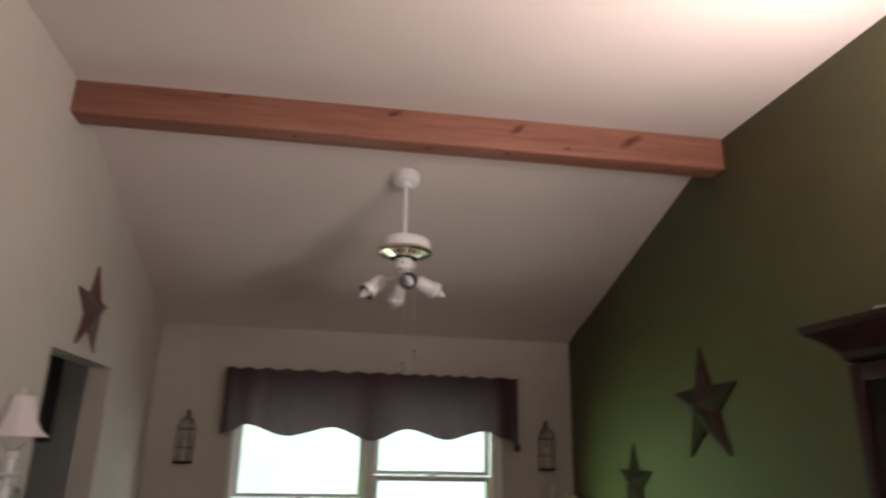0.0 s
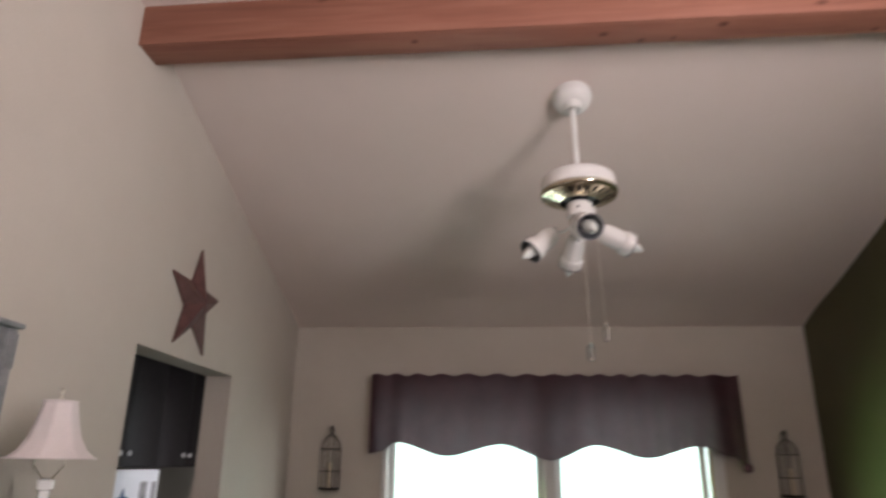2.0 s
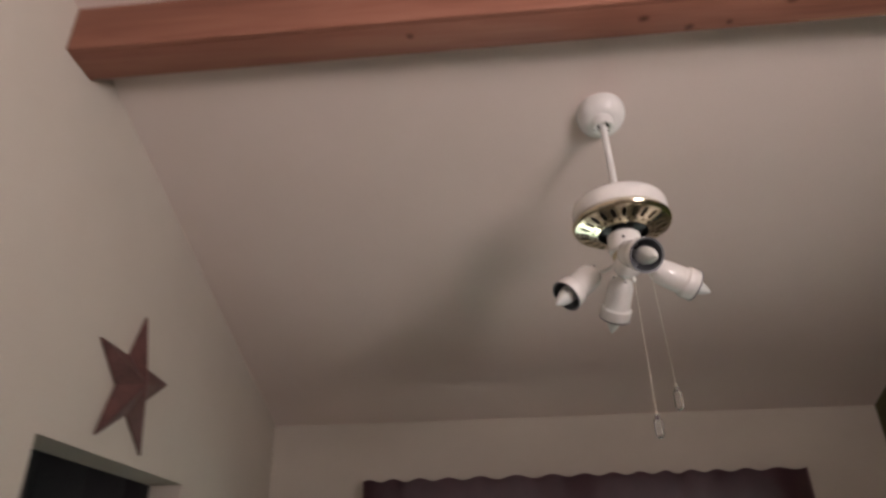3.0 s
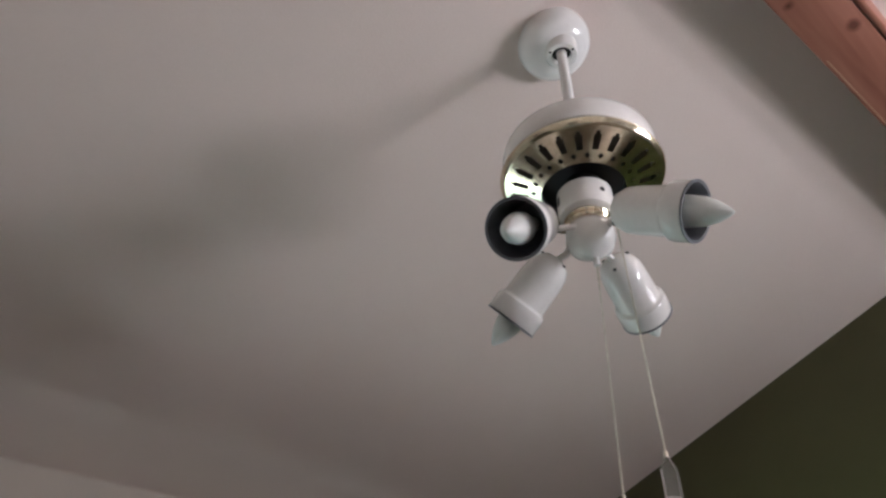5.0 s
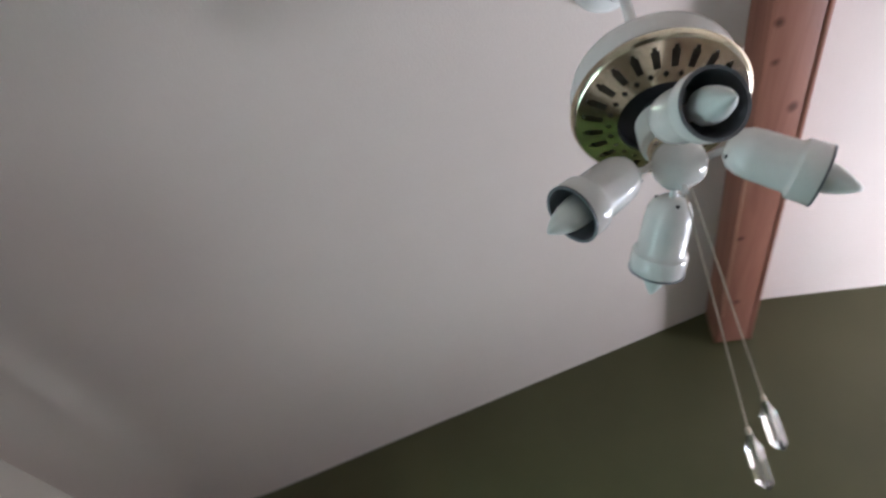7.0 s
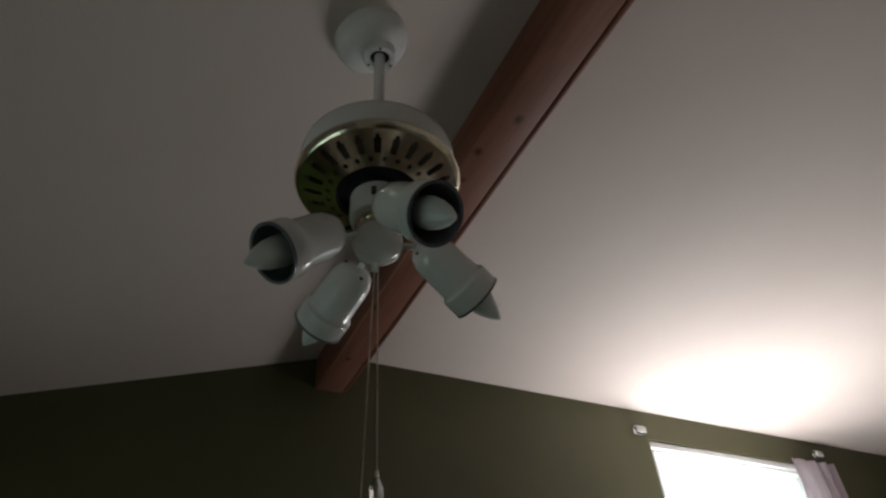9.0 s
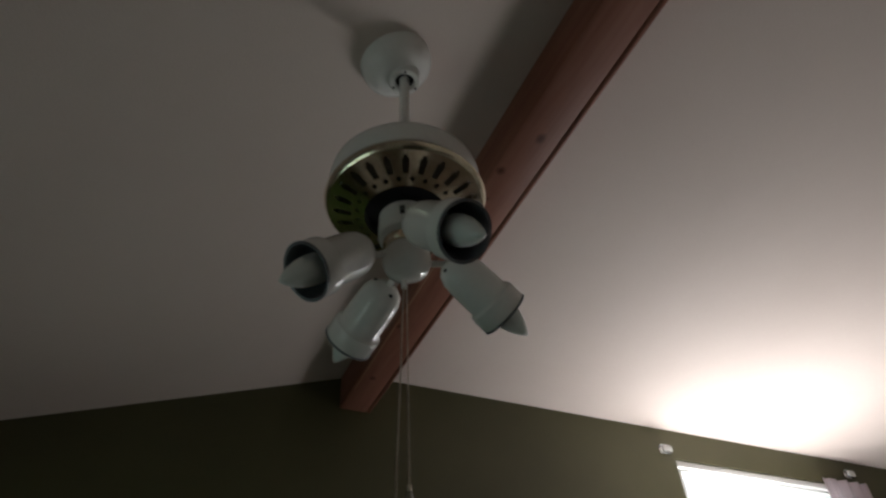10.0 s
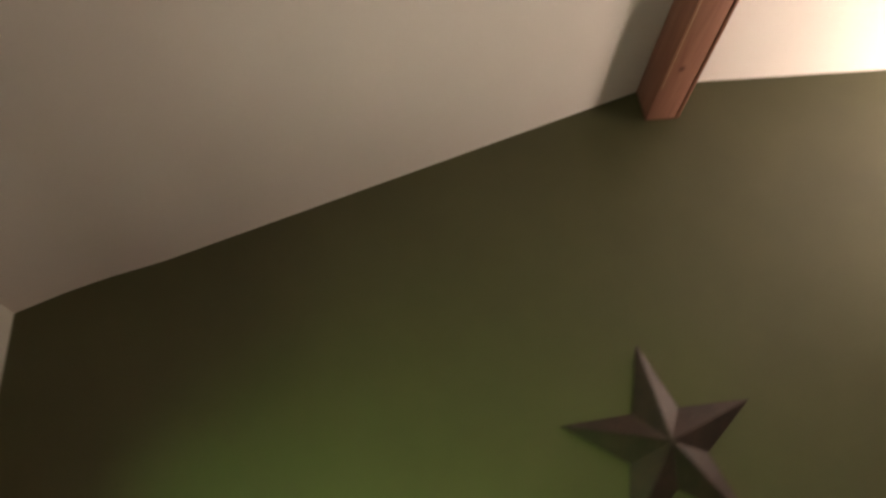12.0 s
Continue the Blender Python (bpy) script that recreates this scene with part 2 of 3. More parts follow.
def thing(name, label, category, at=(0, 0, 0), group=""):
    ob = new(name)
    ob.empty_display_size = 0.1
    ob.location = at
    return tagged(ob, label, category, group)


def setting(name, bm, mat, label, category, smooth=None):
    return tagged(mesh_object(name, bm, mat, smooth), label, category, kind="structure")


# ---- the room ----
XW, XE, YN, YS = -1.635, 1.634, 1.868, -5.20      # inner faces of the four walls
FLAT, YR, SLOPE = 3.243, -0.475, 0.326              # flat ceiling, where the slope begins, and its fall
YC = 1.40                                         # where the slope wavers before the window wall
T = 0.13
TOP = 3.42


def ceiling_profile():
    zc = FLAT - SLOPE * (YC - YR)
    pts = [(YS - T, FLAT), (YR - 0.03, FLAT), (YR + 0.03, FLAT - SLOPE * 0.03)]
    pts += [(YC - 0.10, zc + SLOPE * 0.10), (YC, zc), (1.50, zc - 0.026), (1.58, zc - 0.046), (1.64, zc - 0.064), (1.72, zc - 0.090), (YN, 2.484), (YN + T, 2.43)]
    return pts


def ceiling_mesh():
    bm = bmesh.new()
    x0, x1 = XW - T, XE + T
    low = [[bm.verts.new((x, y, z)) for y, z in ceiling_profile()] for x in (x0, x1)]
    high = [[bm.verts.new((x, y, z + 0.2)) for y, z in ceiling_profile()] for x in (x0, x1)]
    n = len(low[0])
    for i in range(n - 1):
        bm.faces.new((low[0][i], low[0][i + 1], low[1][i + 1], low[1][i]))
        bm.faces.new((high[0][i], high[1][i], high[1][i + 1], high[0][i + 1]))
        for k in (0, 1):
            bm.faces.new((low[k][i], high[k][i], high[k][i + 1], low[k][i + 1]))
    bm.faces.new((low[0][0], low[1][0], high[1][0], high[0][0]))
    bm.faces.new((low[0][-1], high[0][-1], high[1][-1], low[1][-1]))
    bmesh.ops.recalc_face_normals(bm, faces=bm.faces)
    return bm


setting("ceiling", ceiling_mesh(), CEIL, "off-white painted drywall ceiling, flat and then sloping", "ceiling", 20)
setting("floor", boxes((XW - T, XE + T, YS - T, YN + T, -0.1, 0.0)), CARPET, "beige carpeted living room floor", "floor")

# the door opening in the west wall, the two windows
DY0, DY1, DZ = -0.122, 0.800, 2.024
WX0, WX1, WZ0, WZ1 = -1.04, 1.05, 0.72, 2.02
EY0, EY1, EZ0, EZ1 = -3.46, -2.190, 1.10, 3.085
setting("wall_west", boxes((XW - T, XW, YS, DY0, 0, TOP), (XW - T, XW, DY1, YN, 0, TOP), (XW - T, XW, DY0, DY1, DZ, TOP)), CREAM, "cream painted wall with an open doorway", "wall")
setting("wall_north", boxes((XW - T, WX0, YN, YN + T, 0, 2.6), (WX1, XE + T, YN, YN + T, 0, 2.6), (WX0, WX1, YN, YN + T, 0, WZ0), (WX0, WX1, YN, YN + T, WZ1, 2.6)), CREAM, "cream painted wall round a double window", "wall")
setting("wall_east", boxes((XE, XE + T, YS, EY0, 0, TOP), (XE, XE + T, EY1, YN, 0, TOP), (XE, XE + T, EY0, EY1, 0, EZ0), (XE, XE + T, EY0, EY1, EZ1, TOP)), GREEN, "olive green painted accent wall with a tall window", "wall")
# the end wall's opening is unseen, added for the south fill lamp
setting("wall_south", boxes((XW - T, -1.05, YS - T, YS, 0, TOP), (0.65, XE + T, YS - T, YS, 0, TOP), (-1.05, 0.65, YS - T, YS, 0, 0.35), (-1.05, 0.65, YS - T, YS, 2.15, TOP)), CREAM, "cream painted end wall with an added opening, out of view", "wall")

# the ridge beam, a little out of square with the walls
BW, BZ = 0.137, 3.068
HALF = (XE - XW) / 2
beam = thing("ridge_beam", "red-stained knotty pine beam spanning the ceiling ridge", "beam", ((XW + XE) / 2, -0.410, BZ + 0.11))
tagged(beam, kind="structure")
for piece, y0, y1, z0, bev in (("beam_body", -BW / 2 + 0.018, BW / 2, -0.11, 0.005), ("face_board", -BW / 2, -BW / 2 + 0.0160, -0.112, 0.007), ("backing", -BW / 2 + 0.0162, -BW / 2 + 0.0178, -0.104, 0.0)):
    bm = boxes((-HALF, HALF, y0, y1, z0, 0.11), bevel=bev)
    for v in bm.verts:
        v.co.y -= 0.024 * v.co.x
    part(piece, bm, BEAMWOOD, beam, smooth=30)


# thin pale strip along part of the beam's bottom edge
strip = boxes((0.50, 1.45, BW / 2 - 0.011, BW / 2 - 0.008, -0.1107, -0.1085))
for v in strip.verts:
    v.co.y -= 0.024 * v.co.x
part("edge_strip", strip, PALEPINE, beam, "pale thin strip along the bottom edge", smooth=30)


# ---- windows ----
def sash(win, x0, x1, z0, z1, y, rail, bars=False):
    fr = part("sash", boxes((x0, x0 + 0.04, y, y + 0.03, z0, z1), (x1 - 0.04, x1, y, y + 0.03, z0, z1), (x0 + 0.04, x1 - 0.04, y, y + 0.03, z0, z0 + rail), (x0 + 0.04, x1 - 0.04, y, y + 0.03, z1 - 0.04, z1), bevel=0.003), WHITEFRAME, win)
    p = part("pane", boxes((x0 + 0.04, x1 - 0.04, y + 0.012, y + 0.016, z0 + rail, z1 - 0.04)), GLASS, fr, "clear glass")
    p.visible_shadow = False
    return fr


win = tagged(thing("window_1", "white double-hung window pair, bright garden outside", "window", (0, 0, 0)), kind="structure")
part("window_frame", boxes((WX0, WX0 + 0.035, YN + 0.01, YN + 0.12, WZ0, WZ1), (WX1 - 0.07, WX1, YN + 0.01, YN + 0.12, WZ0, WZ1), (WX0 + 0.035, WX1 - 0.07, YN + 0.01, YN + 0.12, WZ1 - 0.035, WZ1), (WX0 + 0.035, WX1 - 0.07, YN + 0.01, YN + 0.12, WZ0, WZ0 + 0.035), (-0.035, 0.035, YN + 0.01, YN + 0.12, WZ0 + 0.035, WZ1 - 0.035), bevel=0.004), WHITEFRAME, win)
part("window_track", boxes((WX1 - 0.085, WX1 - 0.072, YN + 0.02, YN + 0.045, WZ0 + 0.04, WZ1 - 0.04)), BRASSFRAME, win, "tan window track")
part("window_sill", boxes((WX0 - 0.06, WX1 + 0.06, YN - 0.06, YN - 0.002, WZ0 - 0.03, WZ0), bevel=0.006), WHITEFRAME, win)
for a, b, rail in ((WX0 + 0.036, -0.036, 1.225), (0.036, WX1 - 0.086, 1.40)):
    lower = sash(win, a, b, WZ0 + 0.036, rail, YN + 0.045, 0.05)
    sash(win, a, b, rail + 0.005, WZ1 - 0.036, YN + 0.082, 0.03)
    part("sash_lock", boxes(((a + b) / 2 - 0.03, (a + b) / 2 + 0.03, YN + 0.05, YN + 0.07, rail + 0.001, rail + 0.015), bevel=0.003), WHITEFRAME, lower)

win = tagged(thing("window_2", "white window glowing with harsh daylight", "window", (0, 0, 0)), kind="structure")
part("window_frame", boxes((XE + 0.03, XE + 0.11, EY0, EY0 + 0.05, EZ0, EZ1), (XE + 0.03, XE + 0.11, EY1 - 0.05, EY1, EZ0, EZ1), (XE + 0.03, XE + 0.11, EY0 + 0.05, EY1 - 0.05, EZ1 - 0.05, EZ1), (XE + 0.03, XE + 0.11, EY0 + 0.05, EY1 - 0.05, EZ0, EZ0 + 0.05), bevel=0.004), WHITEFRAME, win)
p = part("pane", boxes((XE + 0.066, XE + 0.070, EY0 + 0.05, EY1 - 0.05, EZ0 + 0.05, EZ1 - 0.05)), GLASS, win, "clear glass")
p.visible_shadow = False
part("window_sill", boxes((XE - 0.05, XE - 0.002, EY0 - 0.04, EY1 + 0.04, EZ0 - 0.03, EZ0), bevel=0.006), WHITEFRAME, win)

# frame round the added opening in the end wall, never in view
win = tagged(thing("added_window", "unseen white window frame added in the end wall", "window", (0, 0, 0)), kind="structure")
part("window_frame", boxes((-1.05, -0.99, YS - 0.10, YS - 0.02, 0.35, 2.15), (0.59, 0.65, YS - 0.10, YS - 0.02, 0.35, 2.15), (-0.99, 0.59, YS - 0.10, YS - 0.02, 2.09, 2.15), (-0.99, 0.59, YS - 0.10, YS - 0.02, 0.35, 0.41), bevel=0.004), WHITEFRAME, win)

setting("backdrop", boxes((-6, 9, 7.0, 7.02, -3, 9)), OUTSIDE, "sunlit leafy garden seen through glass", "backdrop")
setting("backdrop_east", boxes((9.0, 9.02, -40, 6.9, -3, 24)), GLARE, "blinding sunlit yard and sky outside", "backdrop")


# the blind brackets and side curtain of the tall window
def bracket(y, z):
    b = tagged(thing("blind_bracket", "small clear plastic blind bracket on a green wall", "bracket", (XE - 0.002, y, z), "blind brackets"))
    part("plate", boxes((-0.026, 0.0, -0.034, 0.034, -0.004, 0.036), bevel=0.004), CRYSTAL, b)
    part("clip", boxes((-0.030, -0.024, -0.030, 0.030, 0.002, 0.030), (-0.024, -0.006, -0.030, 0.030, 0.0355, 0.039), bevel=0.002), WHITEFRAME, b, "white front clip")
    return b


bracket(-2.13, 3.105)
bracket(-3.53, 3.140)


head = thing("blind_headrail", "white window blind headrail hung between two brackets", "window blind", (XE - 0.004, -2.83, 3.09))
part("rail", boxes((0.010, 0.034, -0.620, 0.630, -0.042, -0.010), bevel=0.003), WHITEFRAME, head)
for k in range(3):
    part("cord", tube([(0.022, -0.55 + 0.55 * k, -0.043), (0.022, -0.55 + 0.55 * k, -1.90)], 0.0012, 5), WHITEFRAME, head)


def hanging_cloth(width, height, folds, depth, top_wave=0.0, bottom=None, nx=120, nz=24):
    """Gathered cloth in the x-z plane, top at z 0, with folds along x."""
    bm = bmesh.new()
    grid = []
    for j in range(nz + 1):
        v = j / nz
        row = []
        for i in range(nx + 1):
            u = i / nx
            h = height * (bottom(u) if bottom else 1.0)
            y = depth * (0.35 + 0.65 * v) * math.sin(folds * 2 * math.pi * u + 1.3 * math.sin(7 * u)) + 0.5 * depth * math.sin(folds * 4.7 * u + 2)
            z = -v * h + (1 - v) * top_wave * math.sin(folds * 2.3 * math.pi * u + 2 * math.sin(9 * u))
            row.append(bm.verts.new((width * (u - 0.5), y, z)))
        grid.append(row)
    for a, b in zip(grid, grid[1:]):
        for i in range(nx):
            bm.faces.new((a[i], a[i + 1], b[i + 1], b[i]))
    bmesh.ops.solidify(bm, geom=bm.faces[:], thickness=0.004)
    bmesh.ops.recalc_face_normals(bm, faces=bm.faces)
    return bm


cur = thing("side_curtain", "sheer plum curtain gathered beside the bright window", "curtain", (XE - 0.05, -3.40, 3.09))
c = part("panel", hanging_cloth(0.36, 1.95, 5, 0.018, bottom=lambda u: 1.0), SHEER, cur)
c.rotation_euler = (0, 0, radians(90))


# ---- north wall: valance, sconces ----
def scallop(u):
    """Length of the valance along its width: longer tails at both ends and two dips."""
    knots = [(0, 1.0), (0.035, 0.97), (0.075, 0.86), (0.21, 1.02), (0.36, 0.875), (0.49, 1.06), (0.61, 0.875), (0.745, 1.02), (0.88, 0.875), (0.96, 0.99), (1.0, 1.13)]
    for (a, p), (b, q) in zip(knots, knots[1:]):
        if u <= b:
            s = (u - a) / (b - a)
            s = s * s * (3 - 2 * s)
            return p + (q - p) * s
    return knots[-1][1]


val = thing("window_valance", "burgundy cloth valance with a scalloped hem on a rod", "valance", (0.024, YN - 0.100, 2.160))
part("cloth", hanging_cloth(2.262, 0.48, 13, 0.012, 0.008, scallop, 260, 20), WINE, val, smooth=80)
part("rod", tube([(-1.12, 0.018, -0.03), (1.12, 0.018, -0.03)], 0.005), WHITEFRAME, val, "white curtain rod")
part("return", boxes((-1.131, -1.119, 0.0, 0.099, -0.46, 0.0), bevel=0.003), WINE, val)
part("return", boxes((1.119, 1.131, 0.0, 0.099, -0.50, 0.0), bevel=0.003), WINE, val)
t_ = lathe([(0, 0.0), (0.016, -0.004), (0.026, -0.02), (0.027, -0.035), (0.02, -0.05), (0, -0.056)], 16, pose(1.121, -0.005, -0.51))
part("tassel", t_, WINE, val, "dark hanging tassel")


def cage_sconce(x, z):
    """An arched wire lantern with a taper candle, hung on the wall."""
    s = thing("wall_sconce", "black wire birdcage wall sconce holding a candle", "sconce", (x, YN - 0.06, z), "sconces beside the window")
    w, h = 0.062, 0.23
    part("tray", lathe([(0, -0.012), (0.060, -0.010), (0.068, 0.004), (0.062, 0.006), (0, 0.0)], 28), IRON, s)
    arch = [(w * math.cos(a), 0, h + 0.085 * math.sin(a)) for a in [math.pi * k / 14 for k in range(15)]]
    for turn in (0, 60, 120):
        b = tube([(w, 0, 0.0)] + arch + [(-w, 0, 0.0)], 0.003, 6)
        b.transform(pose(0, 0, 0, 0, 0, turn))
        part("wire", b, IRON, s)
    for zz in (0.10, h):
        part("hoop", tube([(w * math.cos(a), w * math.sin(a), zz) for a in [2 * math.pi * k / 24 for k in range(25)]], 0.003, 6), IRON, s)
    part("finial", lathe([(0, 0.375), (0.008, 0.365), (0.012, 0.35), (0.006, 0.335), (0.010, 0.32), (0, 0.312)], 14), IRON, s)
    part("hanger", tube([(0, 0.0, 0.33), (0, 0.03, 0.36), (0, 0.058, 0.34), (0, 0.058, 0.02), (0, 0.03, -0.004)], 0.003, 6), IRON, s)
    part("candle", lathe([(0, 0.004), (0.010, 0.004), (0.010, 0.15), (0.006, 0.153), (0, 0.152)], 16), WAX, s, "cream taper candle")
    return s


cage_sconce(-1.350, 1.475)
cage_sconce(1.397, 1.470)


# ---- barn stars ----
def barn_star(at, radius, facing, tilt, mat, label):
    """Five folded tin points that meet in a raised middle."""
    star = tagged(thing("barn_star", label, "star", at, "barn stars"))
    star.matrix_world = pose(*at, 0, tilt, facing)
    inner, rise, back = radius * 0.40, radius * 0.20, 0.007
    for k in range(5):
        a = math.pi / 2 + k * 2 * math.pi / 5
        rim = [(inner, a - math.pi / 5), (radius, a), (inner, a + math.pi / 5)]
        bm = bmesh.new()
        peak, base = bm.verts.new((0, -rise, 0)), bm.verts.new((0, back, 0))
        front = [bm.verts.new((q * math.cos(b), 0.0, q * math.sin(b))) for q, b in rim]
        rear = [bm.verts.new((q * 0.985 * math.cos(b), back, q * 0.985 * math.sin(b))) for q, b in rim]
        for i in (0, 1):
            bm.faces.new((front[i], front[i + 1], peak))
            bm.faces.new((front[i + 1], front[i], rear[i], rear[i + 1]))
            bm.faces.new((rear[i + 1], rear[i], base))
        bm.faces.new((front[0], peak, base, rear[0])), bm.faces.new((peak, front[2], rear[2], base))
        bmesh.ops.recalc_face_normals(bm, faces=bm.faces)
        ridge = [e for e in bm.edges if peak in e.verts and front[1] in e.verts]
        bmesh.ops.bevel(bm, geom=ridge, offset=0.003, segments=2, affect="EDGES")
        part("point", bm, mat, star, smooth=None)
    return star


barn_star((XW + 0.010, 0.283, 2.268), 0.250, 90, 2, RUST, "rusty burgundy tin barn star on a cream wall")
barn_star((XE - 0.010, -0.127, 1.855), 0.322, -90, -2, DARKTIN, "large dark brown tin barn star on a green wall")
barn_star((XE - 0.010, 0.755, 1.425), 0.248, -90, 0, DARKTIN, "small dark brown tin barn star on a green wall")


# ---- the ceiling fan without blades ----
fan = thing("ceiling_fan", "white bladeless ceiling fan with brass trim and four spotlights", "ceiling fan", (0, 0, 0))
OX, OY = -0.006, 0.002
tiltx = math.degrees(math.atan(SLOPE))
CY = 0.024                                        # the canopy sits square on the slope
CZ = FLAT - SLOPE * (CY - YR) + 0.008
can = part("canopy", lathe([(0.083, 0.012), (0.083, -0.012), (0.082, -0.026), (0.078, -0.040), (0.069, -0.053), (0.054, -0.063), (0.036, -0.068), (0.0, -0.069)], 40, pose(-0.010, CY, CZ, -tiltx)), ENAMEL, fan)
RX, RY = -0.013, 0.000
HOLE = pose(RX, RY, 0)
part("collar", lathe([(0.021, 3.050), (0.036, 3.050), (0.036, 3.009), (0.033, 3.005), (0.023, 3.005), (0.021, 3.009), (0.021, 3.050)], 28, HOLE), ENAMEL, can)
# solid black disc stands for the shade inside the collar's opening
part("hole", lathe([(0, 3.024), (0.0208, 3.024), (0.0208, 3.016), (0, 3.015)], 24, HOLE), BLACK, can, "black disc for the shaded opening round the rod")
for k in range(3):
    a = radians(40 + 120 * k)
    part("screw", lathe([(0, 3.003), (0.003, 3.004), (0.003, 3.010), (0, 3.010)], 8, Matrix.Translation((RX + 0.0285 * math.cos(a), RY + 0.0285 * math.sin(a), 0))), BLACK, can)
part("downrod", tube([(RX, RY, 3.05), (OX, OY, 2.700)], 0.0115, 20), ENAMEL, fan)
part("rod_coupling", lathe([(0, 2.731), (0.015, 2.731), (0.020, 2.725), (0.020, 2.704), (0, 2.704)], 24, pose(OX, OY, 0)), STEEL, fan, "grey metal coupling")
motor = part("motor_housing", lathe([(0, 2.711), (0.080, 2.710), (0.118, 2.707), (0.134, 2.702), (0.142, 2.693), (0.145, 2.680), (0.145, 2.658), (0.142, 2.646), (0.128, 2.643), (0, 2.643)], 56), ENAMEL, fan)
part("brass_rim", lathe([(0.128, 2.6425), (0.139, 2.642), (0.148, 2.637), (0.152, 2.629), (0.149, 2.621), (0.143, 2.617), (0.139, 2.621), (0.134, 2.630), (0.128, 2.6425)], 64), BRASS, motor, "polished brass rim")


def vent_pan():
    """The conical brass underside with oval slots and a ring of small holes cut through it."""
    bm = bmesh.new()
    na, nr, r0, r1 = 240, 22, 0.076, 0.1425
    ring = [[bm.verts.new((r * math.cos(2 * math.pi * i / na), r * math.sin(2 * math.pi * i / na), 2.598 + 0.021 * (r - r0) / (r1 - r0))) for i in range(na)] for r in [r0 + (r1 - r0) * j / nr for j in range(nr + 1)]]
    per = na / 24
    for j in range(nr):
        r = r0 + (r1 - r0) * (j + 0.5) / nr
        for i in range(na):
            d = ((i + 0.5) % per) - per / 2
            arc = d * 2 * math.pi / na * r
            slot = ((r - 0.116) / 0.0175) ** 2 + (arc / 0.0070) ** 2 < 1
            d2 = ((i + 0.5 + per / 2) % per) - per / 2
            hole = ((r - 0.090) / 0.0042) ** 2 + (d2 * 2 * math.pi / na * r / 0.0042) ** 2 < 1
            if slot or hole:
                continue
            k = (i + 1) % na
            bm.faces.new((ring[j][i], ring[j][k], ring[j + 1][k], ring[j + 1][i]))
    bmesh.ops.delete(bm, geom=[v for v in bm.verts if not v.link_faces], context="VERTS")
    bmesh.ops.recalc_face_normals(bm, faces=bm.faces)
    bmesh.ops.solidify(bm, geom=bm.faces[:], thickness=0.0025)
    return bm


part("vent_pan", vent_pan(), BRASS, motor, "brass vent ring with oval slots", smooth=30)
part("motor_core", lathe([(0, 2.641), (0.120, 2.641), (0.126, 2.632), (0.0795, 2.632), (0, 2.634)], 48), COREBROWN, motor, "dark brown motor core")
part("motor_collar", lathe([(0.0785, 2.599), (0.0785, 2.620), (0, 2.620), (0, 2.616), (0.0755, 2.616), (0.0755, 2.599), (0.0785, 2.599)], 48), BLACK, motor, "black recessed collar")
part("neck", lathe([(0, 2.615), (0.034, 2.615), (0.034, 2.593), (0, 2.593)], 32), BLACK, motor, "black neck under the motor")
kit = part("switch_housing", lathe([(0, 2.592), (0.045, 2.592), (0.050, 2.587), (0.051, 2.545), (0.049, 2.536), (0.043, 2.532), (0, 2.532)], 40), ENAMEL, fan)
part("brass_band", lathe([(0.030, 2.5315), (0.039, 2.5300), (0.0425, 2.525), (0.0400, 2.5205), (0.0425, 2.516), (0.039, 2.511), (0.030, 2.510)], 36), BRASS, kit, "brass band")
SWITCH = Matrix.Translation((0.0505 * math.cos(radians(150)), 0.0505 * math.sin(radians(150)), 2.564)) @ pose(0, 0, 0, 0, 0, 150)
slot = boxes((-0.003, 0.0008, -0.0045, 0.0045, -0.010, 0.010), bevel=0.0006)
slot.transform(SWITCH)
part("switch_slot", slot, BLACK, kit, "black direction switch slot")
knob = boxes((0.0009, 0.0030, -0.003, 0.003, -0.002, 0.003), bevel=0.0005)
knob.transform(SWITCH)
part("switch_slider", knob, LINING, kit)
a = radians(255)
part("screw", lathe([(0, 0.003), (0.005, 0.002), (0.005, -0.004), (0, -0.004)], 10, Matrix.Translation((0.0495 * math.cos(a), 0.0495 * math.sin(a), 2.562)) @ pose(0, 0, 0, 0, 90, 255)), BLACK, kit)
for o in (motor, kit):
    o.location = (OX, OY, 0)
hub = part("light_hub", lathe([(0, 2.514), (0.030, 2.513), (0.038, 2.508), (0.042, 2.498), (0.043, 2.482), (0.037, 2.465), (0.023, 2.455), (0.008, 2.449), (0, 2.448)], 40), ENAMEL, fan)
hub.location = (OX, OY, 0)

